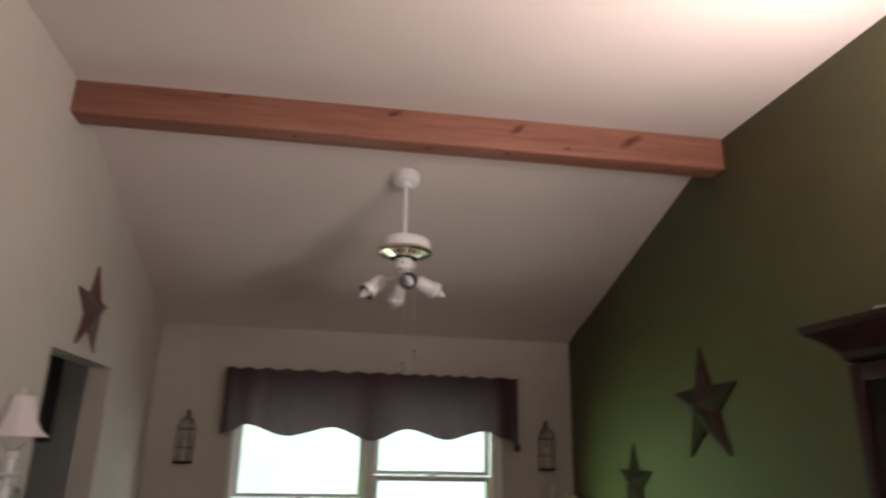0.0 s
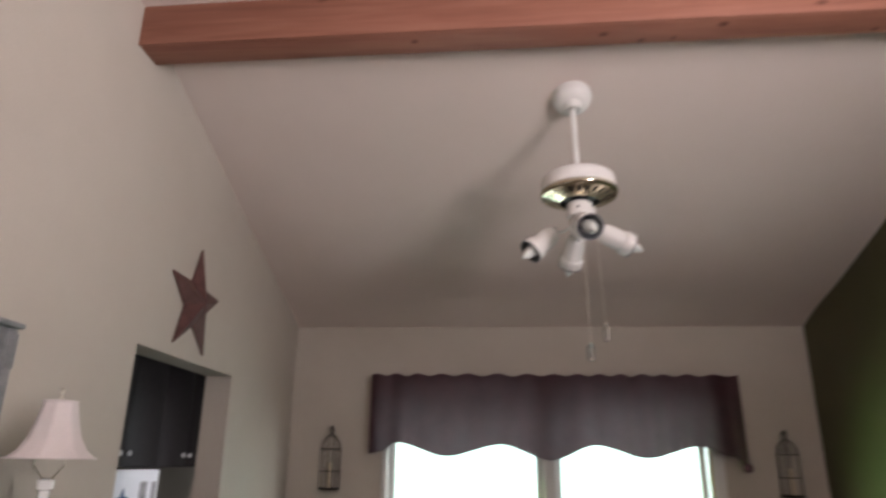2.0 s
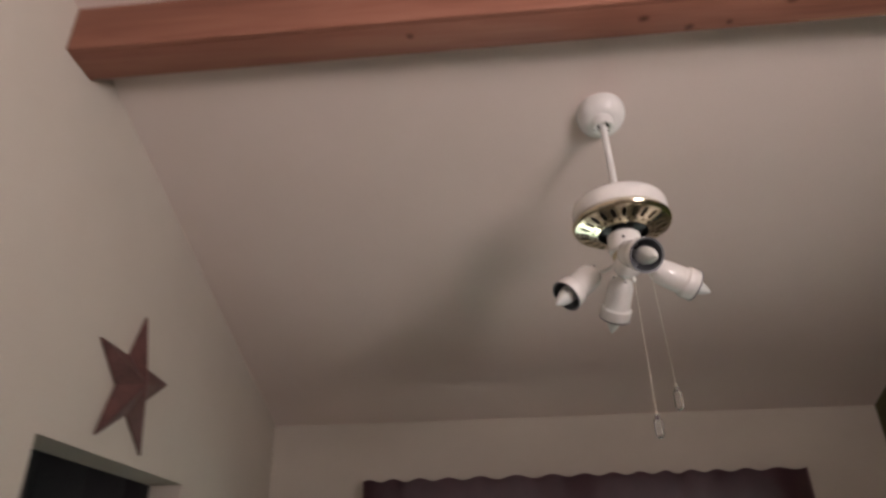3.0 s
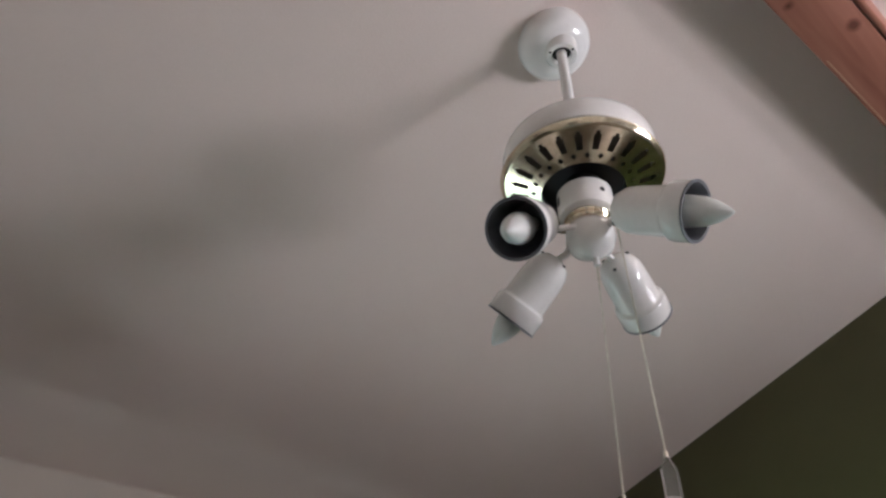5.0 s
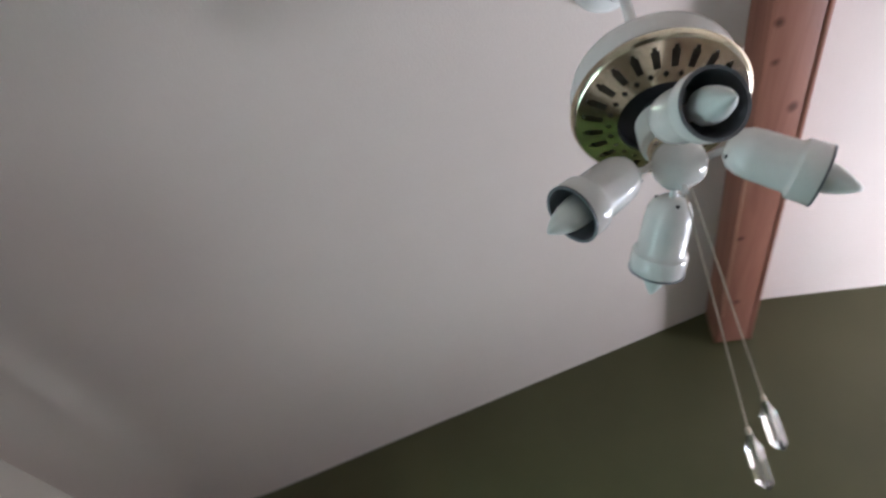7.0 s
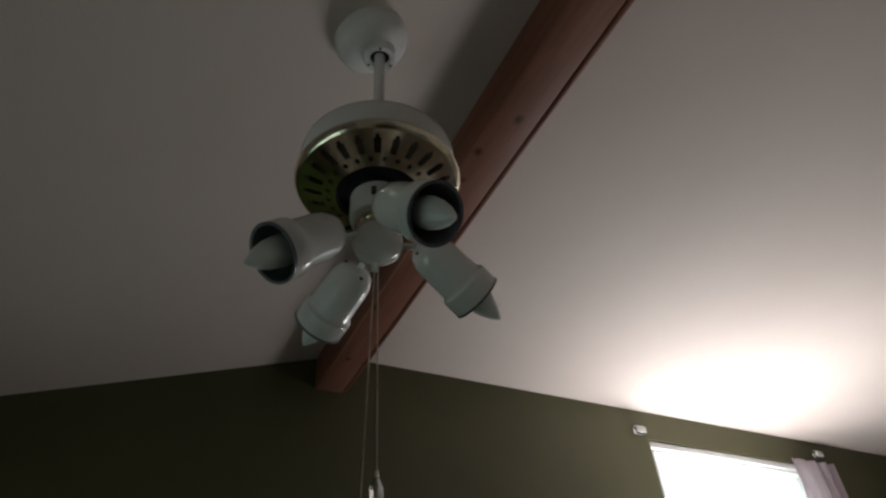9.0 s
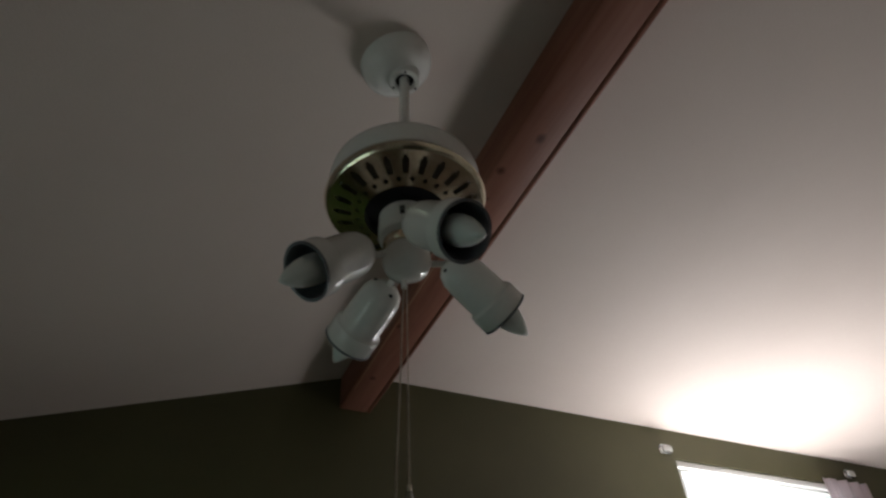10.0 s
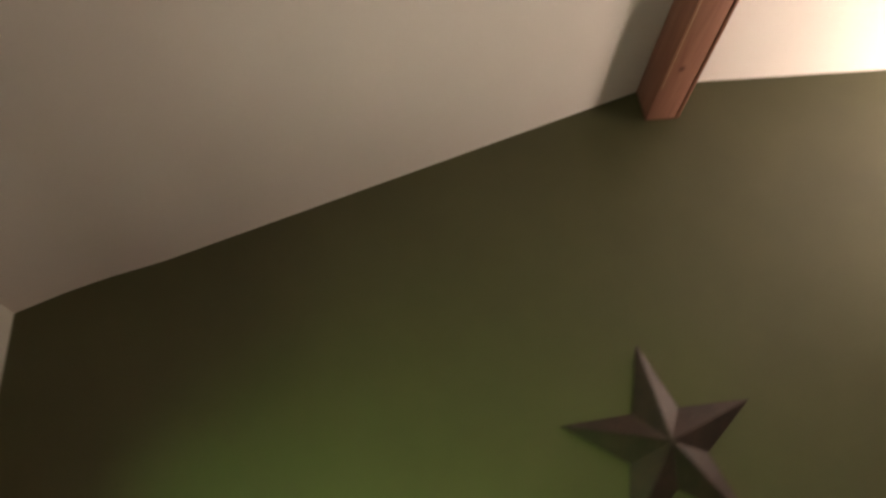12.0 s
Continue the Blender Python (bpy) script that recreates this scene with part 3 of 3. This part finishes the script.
# the four swivel lamps: the middle of each cup's mouth and the tip of its bulb
LAMPS = [((-0.203, -0.007, 2.393), (-0.227, -0.030, 2.361)), ((-0.031, 0.182, 2.392), (-0.042, 0.218, 2.355)),
         ((0.000, -0.189, 2.425), (0.020, -0.232, 2.393)), ((0.189, 0.041, 2.429), (0.234, 0.056, 2.411))]
MOUTH = 0.1246
for mouth, tip in LAMPS:
    mouth, tip = Vector(mouth), Vector(tip)
    az = math.atan2(mouth.y - OY, mouth.x - OX)
    neck = Vector((OX + 0.075 * math.cos(az), OY + 0.075 * math.sin(az), 2.480))
    d = ((tip - mouth).normalized() * 0.8 + (mouth - neck).normalized()).normalized()
    root = mouth - d * MOUTH
    m = Matrix.Translation(root) @ d.to_track_quat("Z", "Y").to_matrix().to_4x4()
    length = MOUTH + (tip - mouth).length
    elbow = root - hub.location
    arm = part("lamp_arm", tube([(0.038 * math.cos(az), 0.038 * math.sin(az), 2.492), tuple(elbow * 0.62 + Vector((0, 0, 2.492)) * 0.38), tuple(elbow - d * 0.006)], 0.006, 10), ENAMEL, hub)
    cup = part("lamp_cup", lathe([(0, -0.018), (0.018, -0.016), (0.031, -0.006), (0.038, 0.010), (0.040, 0.030), (0.041, 0.080), (0.043, 0.085), (0.047, 0.088), (0.048, 0.093), (0.048, 0.120), (0.0465, 0.122), (0.0450, 0.120), (0.0445, 0.092), (0.038, 0.083), (0.037, 0.030), (0, 0.028)], 36, m), ENAMEL, fan)
    part("cup_lining", lathe([(0.0470, 0.1212), (0.0487, 0.1218), (0.0487, 0.1246), (0.0440, 0.1240), (0.0435, 0.092), (0.0372, 0.082), (0.036, 0.034), (0, 0.033)], 36, m), LINING, cup, "black inner lining")
    part("socket", lathe([(0, 0.034), (0.013, 0.034), (0.013, 0.072), (0, 0.072)], 20, m), WHITEFRAME, cup)
    # small black discs, the shade in the cup's vents as colour
    for k in range(3):
        a = radians(30 + 120 * k)
        part("painted_vent_hole", lathe([(0, -0.0015), (0.0035, -0.0015), (0.0035, 0.002), (0, 0.002)], 8, m @ Matrix.Translation((0.026 * math.cos(a), 0.026 * math.sin(a), -0.0105))), BLACK, cup)
    L = length
    part("bulb", lathe([(0, 0.070), (0.010, 0.072), (0.019, 0.084), (0.0248, 0.098), (0.0255, 0.110), (0.0224, L - 0.042), (0.0165, L - 0.024), (0.0085, L - 0.009), (0.003, L - 0.001), (0, L)], 28, m), BULB, cup, "unlit frosted candle bulb")


def bead_chain(a, b):
    a, b = Vector(a), Vector(b)
    n = int((b - a).length / 0.0046)
    out = bmesh.new()
    for i in range(n + 1):
        bmesh.ops.create_icosphere(out, subdivisions=1, radius=0.0019, matrix=Matrix.Translation(a.lerp(b, i / n)))
    return join(out, tube([a, b], 0.0007, 5))


for top, low, twist in (((0.004, 0.004, 2.450), (0.008, 0.022, 2.052), 141), ((0.047, -0.020, 2.558), (0.060, -0.022, 2.114), 134)):
    part("chain_stem", tube([Vector(top) + Vector((0, 0, 0.012)), Vector(top) - Vector((0, 0, 0.016))], 0.0055, 14), ENAMEL, fan)
    chain = part("pull_chain", bead_chain(top, low), STEEL, fan, "thin beaded pull chain")
    m = pose(low[0], low[1], low[2] - 0.004, 0, 0, twist)
    gem = bmesh.new()
    rows = []
    for z, w, d in ((0.000, 0.0030, 0.0030), (-0.016, 0.0105, 0.0062), (-0.056, 0.0105, 0.0062), (-0.064, 0.0060, 0.0020)):
        rows.append([gem.verts.new(m @ Vector((w * i, d * j, z))) for i, j in ((1, 1), (-1, 1), (-1, -1), (1, -1))])
    for p, q in zip(rows, rows[1:]):
        for k in range(4):
            gem.faces.new((p[k], p[(k + 1) % 4], q[(k + 1) % 4], q[k]))
    gem.faces.new(rows[0]), gem.faces.new(rows[-1])
    bmesh.ops.recalc_face_normals(gem, faces=gem.faces)
    bmesh.ops.bevel(gem, geom=gem.edges[:], offset=0.0006, segments=1, affect="EDGES")
    part("pendant", gem, CRYSTAL, chain, "clear faceted pendant", smooth=None)
    part("cap", lathe([(0, 0.010), (0.003, 0.009), (0.0035, 0.0), (0, 0.0)], 10, m), STEEL, chain)

# ---- west side: mirror, dresser, lamps ----
MY0, MY1 = -1.505, -0.792
mir = thing("wall_mirror", "grey painted mirror with a carved scroll crest", "mirror", (XW + 0.02, 0, -0.031))
part("stile", boxes((-0.012, 0.030, MY0, MY0 + 0.036, 0.92, 1.971), bevel=0.006), GREYWOOD, mir)
part("stile", boxes((-0.012, 0.030, MY1 - 0.036, MY1, 0.92, 1.971), bevel=0.006), GREYWOOD, mir)
part("top_rail", boxes((-0.012, 0.024, MY0 + 0.037, MY1 - 0.037, 1.850, 1.971), bevel=0.004), GREYWOOD, mir)
part("bottom_rail", boxes((-0.012, 0.030, MY0 + 0.037, MY1 - 0.037, 0.92, 1.0), bevel=0.006), GREYWOOD, mir)
part("cornice", boxes((-0.014, 0.040, MY0 - 0.008, MY1 + 0.008, 1.972, 1.986), bevel=0.004), GREYWOOD, mir)
for y in (MY1 - 0.066, MY0 + 0.037):
    part("inner_bead", boxes((0.006, 0.022, y, y + 0.029, 1.001, 1.848), bevel=0.006), WHITEFRAME, mir, "pale inner bead")
part("mirror_glass", boxes((-0.010, 0.0055, MY0 + 0.038, MY1 - 0.038, 1.002, 1.848)), MIRROR, mir, "silvered glass", smooth=None)
ym = (MY0 + MY1) / 2


def spiral(cy, cz, r, turns, start, hand, x=0.030):
    pts = []
    for k in range(30):
        s = k / 29
        a = start + hand * turns * 2 * math.pi * s
        q = r * (1 - 0.78 * s)
        pts.append((x, cy + q * math.cos(a), cz + q * math.sin(a)))
    return tube(pts, 0.011, 8)


crest = bmesh.new()
front, rear = [], []
for k in range(41):
    u = -1 + k / 20
    h = 0.009 + 0.048 * max(0.0, math.cos(u * math.pi / 2)) ** 0.7 + 0.008 * math.cos(u * 9)
    front.append(((0.020, ym + 0.245 * u, 1.986), (0.020, ym + 0.245 * u, 1.986 + h)))
    rear.append(((-0.008, ym + 0.245 * u, 1.986), (-0.008, ym + 0.245 * u, 1.986 + h)))
fv = [[crest.verts.new(p) for p in pair] for pair in front]
rv = [[crest.verts.new(p) for p in pair] for pair in rear]
for k in range(40):
    crest.faces.new((fv[k][0], fv[k + 1][0], fv[k + 1][1], fv[k][1]))
    crest.faces.new((rv[k][0], rv[k][1], rv[k + 1][1], rv[k + 1][0]))
    crest.faces.new((fv[k][1], fv[k + 1][1], rv[k + 1][1], rv[k][1]))
bmesh.ops.recalc_face_normals(crest, faces=crest.faces)
cr = part("crest", crest, GREYWOOD, mir)
for sgn in (1, -1):
    part("scroll", spiral(ym + sgn * 0.085, 2.004, 0.036, 1.6, math.pi / 2, sgn), GREYWOOD, cr)
    part("scroll", spiral(ym + sgn * 0.190, 1.908, 0.036, 1.5, 0, -sgn), GREYWOOD, cr)
    part("corner_rosette", lathe([(0, 0.012), (0.007, 0.012), (0.010, 0.005), (0.016, 0.004), (0.021, 0.012), (0.026, 0.012), (0.029, 0.0)], 20, pose(0.024, ym + sgn * 0.281, 1.912, 0, 90, 0)), GREYWOOD, mir)
    for k in range(3):
        part("flute", boxes((0.0305, 0.036, ym + sgn * 0.3385 - 0.0135 + 0.010 * k, ym + sgn * 0.3385 - 0.0065 + 0.010 * k, 1.868, 1.958), bevel=0.002), GREYWOOD, mir)
    part("rosette", lathe([(0, 0.030), (0.010, 0.028), (0.022, 0.018), (0.030, 0.006), (0.030, 0)], 12, pose(0.022, ym + sgn * 0.105, 1.905, 0, 90, 0)), GREYWOOD, cr)
part("shell", lathe([(0, 0.036), (0.014, 0.033), (0.027, 0.020), (0.032, 0.0)], 9, pose(0.016, ym, 2.035, 0, 90, 0)), GREYWOOD, cr, smooth=None)

dr = thing("dresser", "grey painted dresser standing below a mirror", "dresser", (XW + 0.005, ym - 0.06, 0))
part("top", boxes((0.0, 0.47, -0.72, 0.62, 0.855, 0.885), bevel=0.008), GREYWOOD, dr)
part("carcass", boxes((0.0, 0.44, -0.69, 0.59, 0.08, 0.854), bevel=0.004), GREYWOOD, dr)
for r in range(3):
    for c in range(2):
        y0 = -0.67 + c * 0.63
        dw = part("drawer", boxes((0.441, 0.458, y0, y0 + 0.61, 0.12 + r * 0.245, 0.345 + r * 0.245), bevel=0.005), GREYWOOD, dr)
        part("knob", lathe([(0, 0.026), (0.012, 0.022), (0.014, 0.014), (0.006, 0.006), (0.006, 0)], 14, pose(0.458, y0 + 0.305, 0.232 + r * 0.245, 0, 90, 0)), STEEL, dw, "metal knob")
for x in (0.02, 0.39):
    for y in (-0.67, 0.53):
        part("foot", boxes((x, x + 0.04, y, y + 0.04, 0.0, 0.079), bevel=0.004), GREYWOOD, dr)


def table_lamp(at, label):
    """A bell-shaded lamp on a slender white candlestick with a drip dish."""
    l = thing("table_lamp", label, "table lamp", at, "lamps on the dresser")
    H = 0.885
    base = part("base", lathe([(0, 0.0), (0.075, 0.0), (0.080, 0.012), (0.060, 0.028), (0.024, 0.045), (0.015, 0.075), (0.020, 0.14), (0.028, 0.20), (0.030, 0.30), (0.018, 0.40), (0.013, 0.50), (0.017, 0.545), (0.012, 0.57), (0.010, 0.60), (0, 0.60)], 32), ENAMEL, l)
    part("drip_dish", lathe([(0.010, 0.598), (0.034, 0.600), (0.046, 0.610), (0.047, 0.613), (0.034, 0.605), (0.010, 0.604)], 32), ENAMEL, base)
    part("candle_sleeve", lathe([(0, 0.604), (0.013, 0.604), (0.013, 0.66), (0.020, 0.664), (0.020, 0.685), (0.008, 0.69), (0, 0.69)], 24), ENAMEL, base)
    for s in (1, -1):
        pts = [(0, s * (0.012 + 0.11 * math.sin(a) ** 1.2), 0.42 - 0.05 * math.sin(2 * a) + 0.07 * a) for a in [math.pi / 2 * k / 12 for k in range(13)]]
        pts += [(0, s * (0.100 + 0.022 * math.cos(a)), 0.53 + 0.030 * math.sin(a)) for a in [math.pi * 1.5 * k / 12 for k in range(1, 13)]]
        part("scroll_arm", tube(pts, 0.006, 8), GREYWOOD, base, "grey iron scroll arm")
    for k in range(8):
        a = 2 * math.pi * k / 8
        part("crystal_drop", lathe([(0, 0.004), (0.004, -0.006), (0.005, -0.026), (0, -0.036)], 6, Matrix.Translation((0.043 * math.cos(a), 0.043 * math.sin(a), 0.602))), CRYSTAL, base, smooth=None)
    bm = bmesh.new()
    prof = [(0.040, H - 0.010), (0.044, H - 0.028), (0.051, H - 0.060), (0.062, H - 0.098), (0.079, H - 0.128), (0.103, H - 0.148)]
    n = 64
    rows = []
    for r, z in prof:
        rows.append([bm.verts.new(((r - 0.004 * abs(math.cos(4 * 2 * math.pi * i / n))) * math.cos(2 * math.pi * i / n), (r - 0.004 * abs(math.cos(4 * 2 * math.pi * i / n))) * math.sin(2 * math.pi * i / n), z)) for i in range(n)])
    for a, b in zip(rows, rows[1:]):
        for i in range(n):
            bm.faces.new((a[i], a[(i + 1) % n], b[(i + 1) % n], b[i]))
    bmesh.ops.recalc_face_normals(bm, faces=bm.faces)
    bmesh.ops.solidify(bm, geom=bm.faces[:], thickness=0.002)
    sh = part("shade", bm, PINK, l, "pale pink bell shade", smooth=60)
    for r, z in ((0.039, H - 0.010), (0.102, H - 0.148)):
        part("trim", tube([(r * math.cos(2 * math.pi * k / 40), r * math.sin(2 * math.pi * k / 40), z) for k in range(41)], 0.003, 6), PINK, sh)
    part("harp", tube([(0.010, 0, 0.685), (0.040, 0, 0.72), (0.042, 0, 0.78), (0.02, 0, H - 0.01), (0, 0, H), (-0.02, 0, H - 0.01), (-0.042, 0, 0.78), (-0.040, 0, 0.72), (-0.010, 0, 0.685)], 0.002, 6), STEEL, l)
    part("finial", lathe([(0, H + 0.026), (0.005, H + 0.022), (0.007, H + 0.014), (0.003, H + 0.006), (0.004, H), (0, H)], 14), STEEL, l)
    return l


table_lamp((-1.46, -0.755, 0.885), "table lamp with a pale pink bell shade and white stem")
table_lamp((-1.45, -1.235, 0.885), "pink bell-shaded table lamp standing before the mirror")

# ---- the kitchen beyond the doorway ----
setting("wall_kitchen_back", boxes((-4.6, -4.5, -1.6, 4.4, 0, 2.5)), CREAM, "cream wall of a dim kitchen", "wall")
setting("wall_kitchen_side", boxes((-4.5, XW - T, 4.3, 4.4, 0, 2.5), (-4.5, XW - T, -1.7, -1.6, 0, 2.5)), CREAM, "cream side walls of a dim kitchen", "wall")
# the opening is out of view, added to hold the kitchen fill lamp
setting("wall_kitchen_front", boxes((XW - T, XW - T + 0.1, YN + T + 0.002, 2.55, 0, 2.5), (XW - T, XW - T + 0.1, 3.55, 4.3, 0, 2.5), (XW - T, XW - T + 0.1, 2.55, 3.55, 0, 1.0), (XW - T, XW - T + 0.1, 2.55, 3.55, 2.0, 2.5)), CREAM, "cream kitchen wall with an unseen opening for a fill lamp", "wall")
setting("floor_kitchen", boxes((-4.6, XW - T - 0.001, -1.7, 4.4, -0.1, 0.0), (XW - T, XW - T + 0.1, YN + T + 0.001, 4.4, -0.1, 0.0)), CARPET, "beige kitchen floor", "floor")
setting("ceiling_kitchen", boxes((-4.6, XW - T, -1.7, 4.4, 2.5, 2.6)), CEIL, "off-white kitchen ceiling", "ceiling")

fr = thing("refrigerator", "white refrigerator with photos and a blue star magnet", "refrigerator", (-3.06, 2.38, 0))
part("body", boxes((-0.68, 0.0, -0.45, 0.60, 0.02, 1.562), bevel=0.012), FRIDGE, fr)
d1 = part("freezer_door", boxes((0.004, 0.062, -0.45, 0.60, 1.06, 1.562), bevel=0.014), FRIDGE, fr)
d2 = part("lower_door", boxes((0.004, 0.062, -0.45, 0.60, 0.06, 1.048), bevel=0.014), FRIDGE, fr)
part("handle", boxes((0.063, 0.095, -0.42, -0.395, 1.10, 1.32), bevel=0.006), FRIDGE, d1)
part("handle", boxes((0.063, 0.095, -0.42, -0.395, 0.66, 1.01), bevel=0.006), FRIDGE, d2)


def flat_thing(name, label, cat, y, z, w, h, mat):
    return tagged(mesh_object(name, boxes((-2.998, -2.992, y - w / 2, y + w / 2, z - h / 2, z + h / 2), bevel=0.001), mat), label, cat, "fridge decorations")


flat_thing("photo", "small dark photo stuck on a refrigerator", "photo", 2.74, 1.40, 0.10, 0.15, PAPER)
flat_thing("photo", "wide grey picture card on a refrigerator", "photo", 2.10, 1.40, 0.26, 0.10, PAPER)
flat_thing("note", "teal paper note stuck on a refrigerator", "note", 2.08, 1.285, 0.16, 0.09, TEAL)
flat_thing("note", "grey-green paper sheet on a refrigerator", "note", 2.90, 1.36, 0.07, 0.22, PAPER)
mg = bmesh.new()
vs = [mg.verts.new((0, (0.085 if k % 2 == 0 else 0.038) * math.cos(math.pi / 2 + k * math.pi / 5), (0.085 if k % 2 == 0 else 0.038) * math.sin(math.pi / 2 + k * math.pi / 5))) for k in range(10)]
f = mg.faces.new(vs)
ext = bmesh.ops.extrude_face_region(mg, geom=[f])
bmesh.ops.translate(mg, verts=[v for v in ext["geom"] if isinstance(v, bmesh.types.BMVert)], vec=(0.008, 0, 0))
bmesh.ops.recalc_face_normals(mg, faces=mg.faces)
st = mesh_object("star_magnet", mg, BLUE)
st.location = (-2.997, 2.45, 1.345)
tagged(st, "dark blue star magnet on a white refrigerator", "magnet", "fridge decorations")

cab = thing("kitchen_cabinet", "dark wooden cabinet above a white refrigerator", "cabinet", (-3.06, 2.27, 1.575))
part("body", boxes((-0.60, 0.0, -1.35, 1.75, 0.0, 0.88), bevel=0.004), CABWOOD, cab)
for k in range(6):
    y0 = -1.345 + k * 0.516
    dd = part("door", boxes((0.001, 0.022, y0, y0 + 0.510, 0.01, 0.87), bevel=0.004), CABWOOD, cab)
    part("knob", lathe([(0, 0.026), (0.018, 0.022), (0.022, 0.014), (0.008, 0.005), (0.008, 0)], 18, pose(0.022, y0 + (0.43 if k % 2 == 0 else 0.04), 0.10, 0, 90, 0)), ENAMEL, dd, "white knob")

# ---- east side: hutch, corner stand ----
hu = thing("china_hutch", "dark cherry china hutch with a moulded crown", "hutch", (XE - 0.004, -1.885, 0))
W2 = 0.30
part("base_cabinet", boxes((-0.46, 0.0, -W2, W2, 0.06, 0.86), bevel=0.006), DARKWOOD, hu)
part("plinth", boxes((-0.44, 0.0, -W2 + 0.02, W2 - 0.02, 0.0, 0.059)), DARKWOOD, hu)
part("counter", boxes((-0.49, 0.0, -W2 - 0.02, W2 + 0.02, 0.861, 0.893), bevel=0.006), DARKWOOD, hu)
part("side_panel", boxes((-0.36, 0.0, W2 - 0.025, W2, 0.894, 1.90), bevel=0.003), DARKWOOD, hu)
part("side_panel", boxes((-0.36, 0.0, -W2, -W2 + 0.025, 0.894, 1.90), bevel=0.003), DARKWOOD, hu)
part("back_panel", boxes((-0.02, 0.0, -W2 + 0.026, W2 - 0.026, 0.894, 1.90)), DARKWOOD, hu)
for z in (1.2, 1.52, 1.87):
    part("shelf", boxes((-0.33, -0.022, -W2 + 0.027, W2 - 0.027, z, z + 0.022)), DARKWOOD, hu)
for s in (0, 1):
    y0 = -W2 + 0.004 + s * (W2 - 0.002)
    y1 = y0 + W2 - 0.006
    dd = part("glazed_door", boxes((-0.384, -0.362, y0, y0 + 0.045, 0.90, 1.895), (-0.384, -0.362, y1 - 0.045, y1, 0.90, 1.895), (-0.384, -0.362, y0 + 0.046, y1 - 0.046, 0.90, 0.95), (-0.384, -0.362, y0 + 0.046, y1 - 0.046, 1.845, 1.895), bevel=0.003), DARKWOOD, hu)
    part("pane", boxes((-0.375, -0.371, y0 + 0.046, y1 - 0.046, 0.951, 1.844)), GLASS, dd, "clear glass")
    lo = part("door", boxes((-0.482, -0.462, y0, y1, 0.09, 0.84), bevel=0.005), DARKWOOD, hu)
    part("knob", lathe([(0, 0.022), (0.011, 0.018), (0.012, 0.01), (0.005, 0.004), (0.005, 0)], 12, pose(-0.482, y1 - 0.04 if s == 0 else y0 + 0.04, 0.55, 0, -90, 0)), BRASS, lo, "brass knob")
crown = bmesh.new()
prev = None
for out, z in ((0.0, 1.901), (0.012, 1.915), (0.018, 1.935), (0.040, 1.960), (0.070, 1.985), (0.092, 2.000), (0.097, 2.012), (0.097, 2.026)):
    ring = [crest_v for crest_v in (crown.verts.new((-0.37 - out, -W2 - out, z)), crown.verts.new((-0.37 - out, W2 + out, z)), crown.verts.new((0.0, W2 + out, z)), crown.verts.new((0.0, -W2 - out, z)))]
    if prev:
        for i in range(4):
            crown.faces.new((prev[i], prev[(i + 1) % 4], ring[(i + 1) % 4], ring[i]))
    else:
        crown.faces.new(ring)
    prev = ring
crown.faces.new(prev)
bmesh.ops.recalc_face_normals(crown, faces=crown.faces)
part("crown", crown, DARKWOOD, hu, "stepped crown moulding", smooth=None)
# guessed glass piece, added to give a small white glint on the crown
dish = thing("glint_dish", "small clear glass dish added for a glint on top of a hutch", "dish", (1.20, -1.80, 2.026))
part("bowl", lathe([(0, 0.0), (0.012, 0.0), (0.022, 0.006), (0.025, 0.014), (0.023, 0.014), (0.018, 0.007), (0.010, 0.003), (0, 0.003)], 28), CRYSTAL, dish)

cs = thing("corner_stand", "dark wooden stand in a corner holding candles", "stand", (1.45, 1.70, 0))
part("top", boxes((-0.20, 0.178, -0.22, 0.160, 1.125, 1.15), bevel=0.006), DARKWOOD, cs)
part("shelf", boxes((-0.17, 0.165, -0.19, 0.150, 0.40, 0.42), bevel=0.004), DARKWOOD, cs)
for x in (-0.17, 0.145):
    for y in (-0.19, 0.125):
        part("leg", boxes((x, x + 0.025, y, y + 0.025, 0.0, 1.124), bevel=0.004), DARKWOOD, cs)
jar = thing("jar_candle", "cream candle in a glass jar on a stand", "candle", (1.53, 1.66, 1.15))
part("wax", lathe([(0, 0.002), (0.046, 0.002), (0.046, 0.13), (0.040, 0.135), (0, 0.132)], 32), WAX, jar)
part("jar", lathe([(0.050, 0.0), (0.051, 0.15), (0.049, 0.156), (0.0475, 0.15), (0.047, 0.001), (0.050, 0.0)], 32), GLASS, jar, "clear glass jar")
tap = thing("taper_candle", "thin cream taper in a small holder", "candle", (1.40, 1.70, 1.15))
part("holder", lathe([(0, 0), (0.035, 0), (0.036, 0.006), (0.012, 0.012), (0.011, 0.04), (0.015, 0.045), (0, 0.045)], 24), IRON, tap)
part("taper", lathe([(0, 0.044), (0.0095, 0.044), (0.008, 0.20), (0.004, 0.204), (0, 0.204)], 16), WAX, tap)
bot = thing("bottle", "small dark bottle beside a jar candle", "bottle", (1.56, 1.53, 1.15))
part("body", lathe([(0, 0), (0.030, 0), (0.032, 0.01), (0.032, 0.085), (0.024, 0.105), (0.011, 0.12), (0.010, 0.15), (0.013, 0.153), (0, 0.154)], 24), DARKTIN, bot)
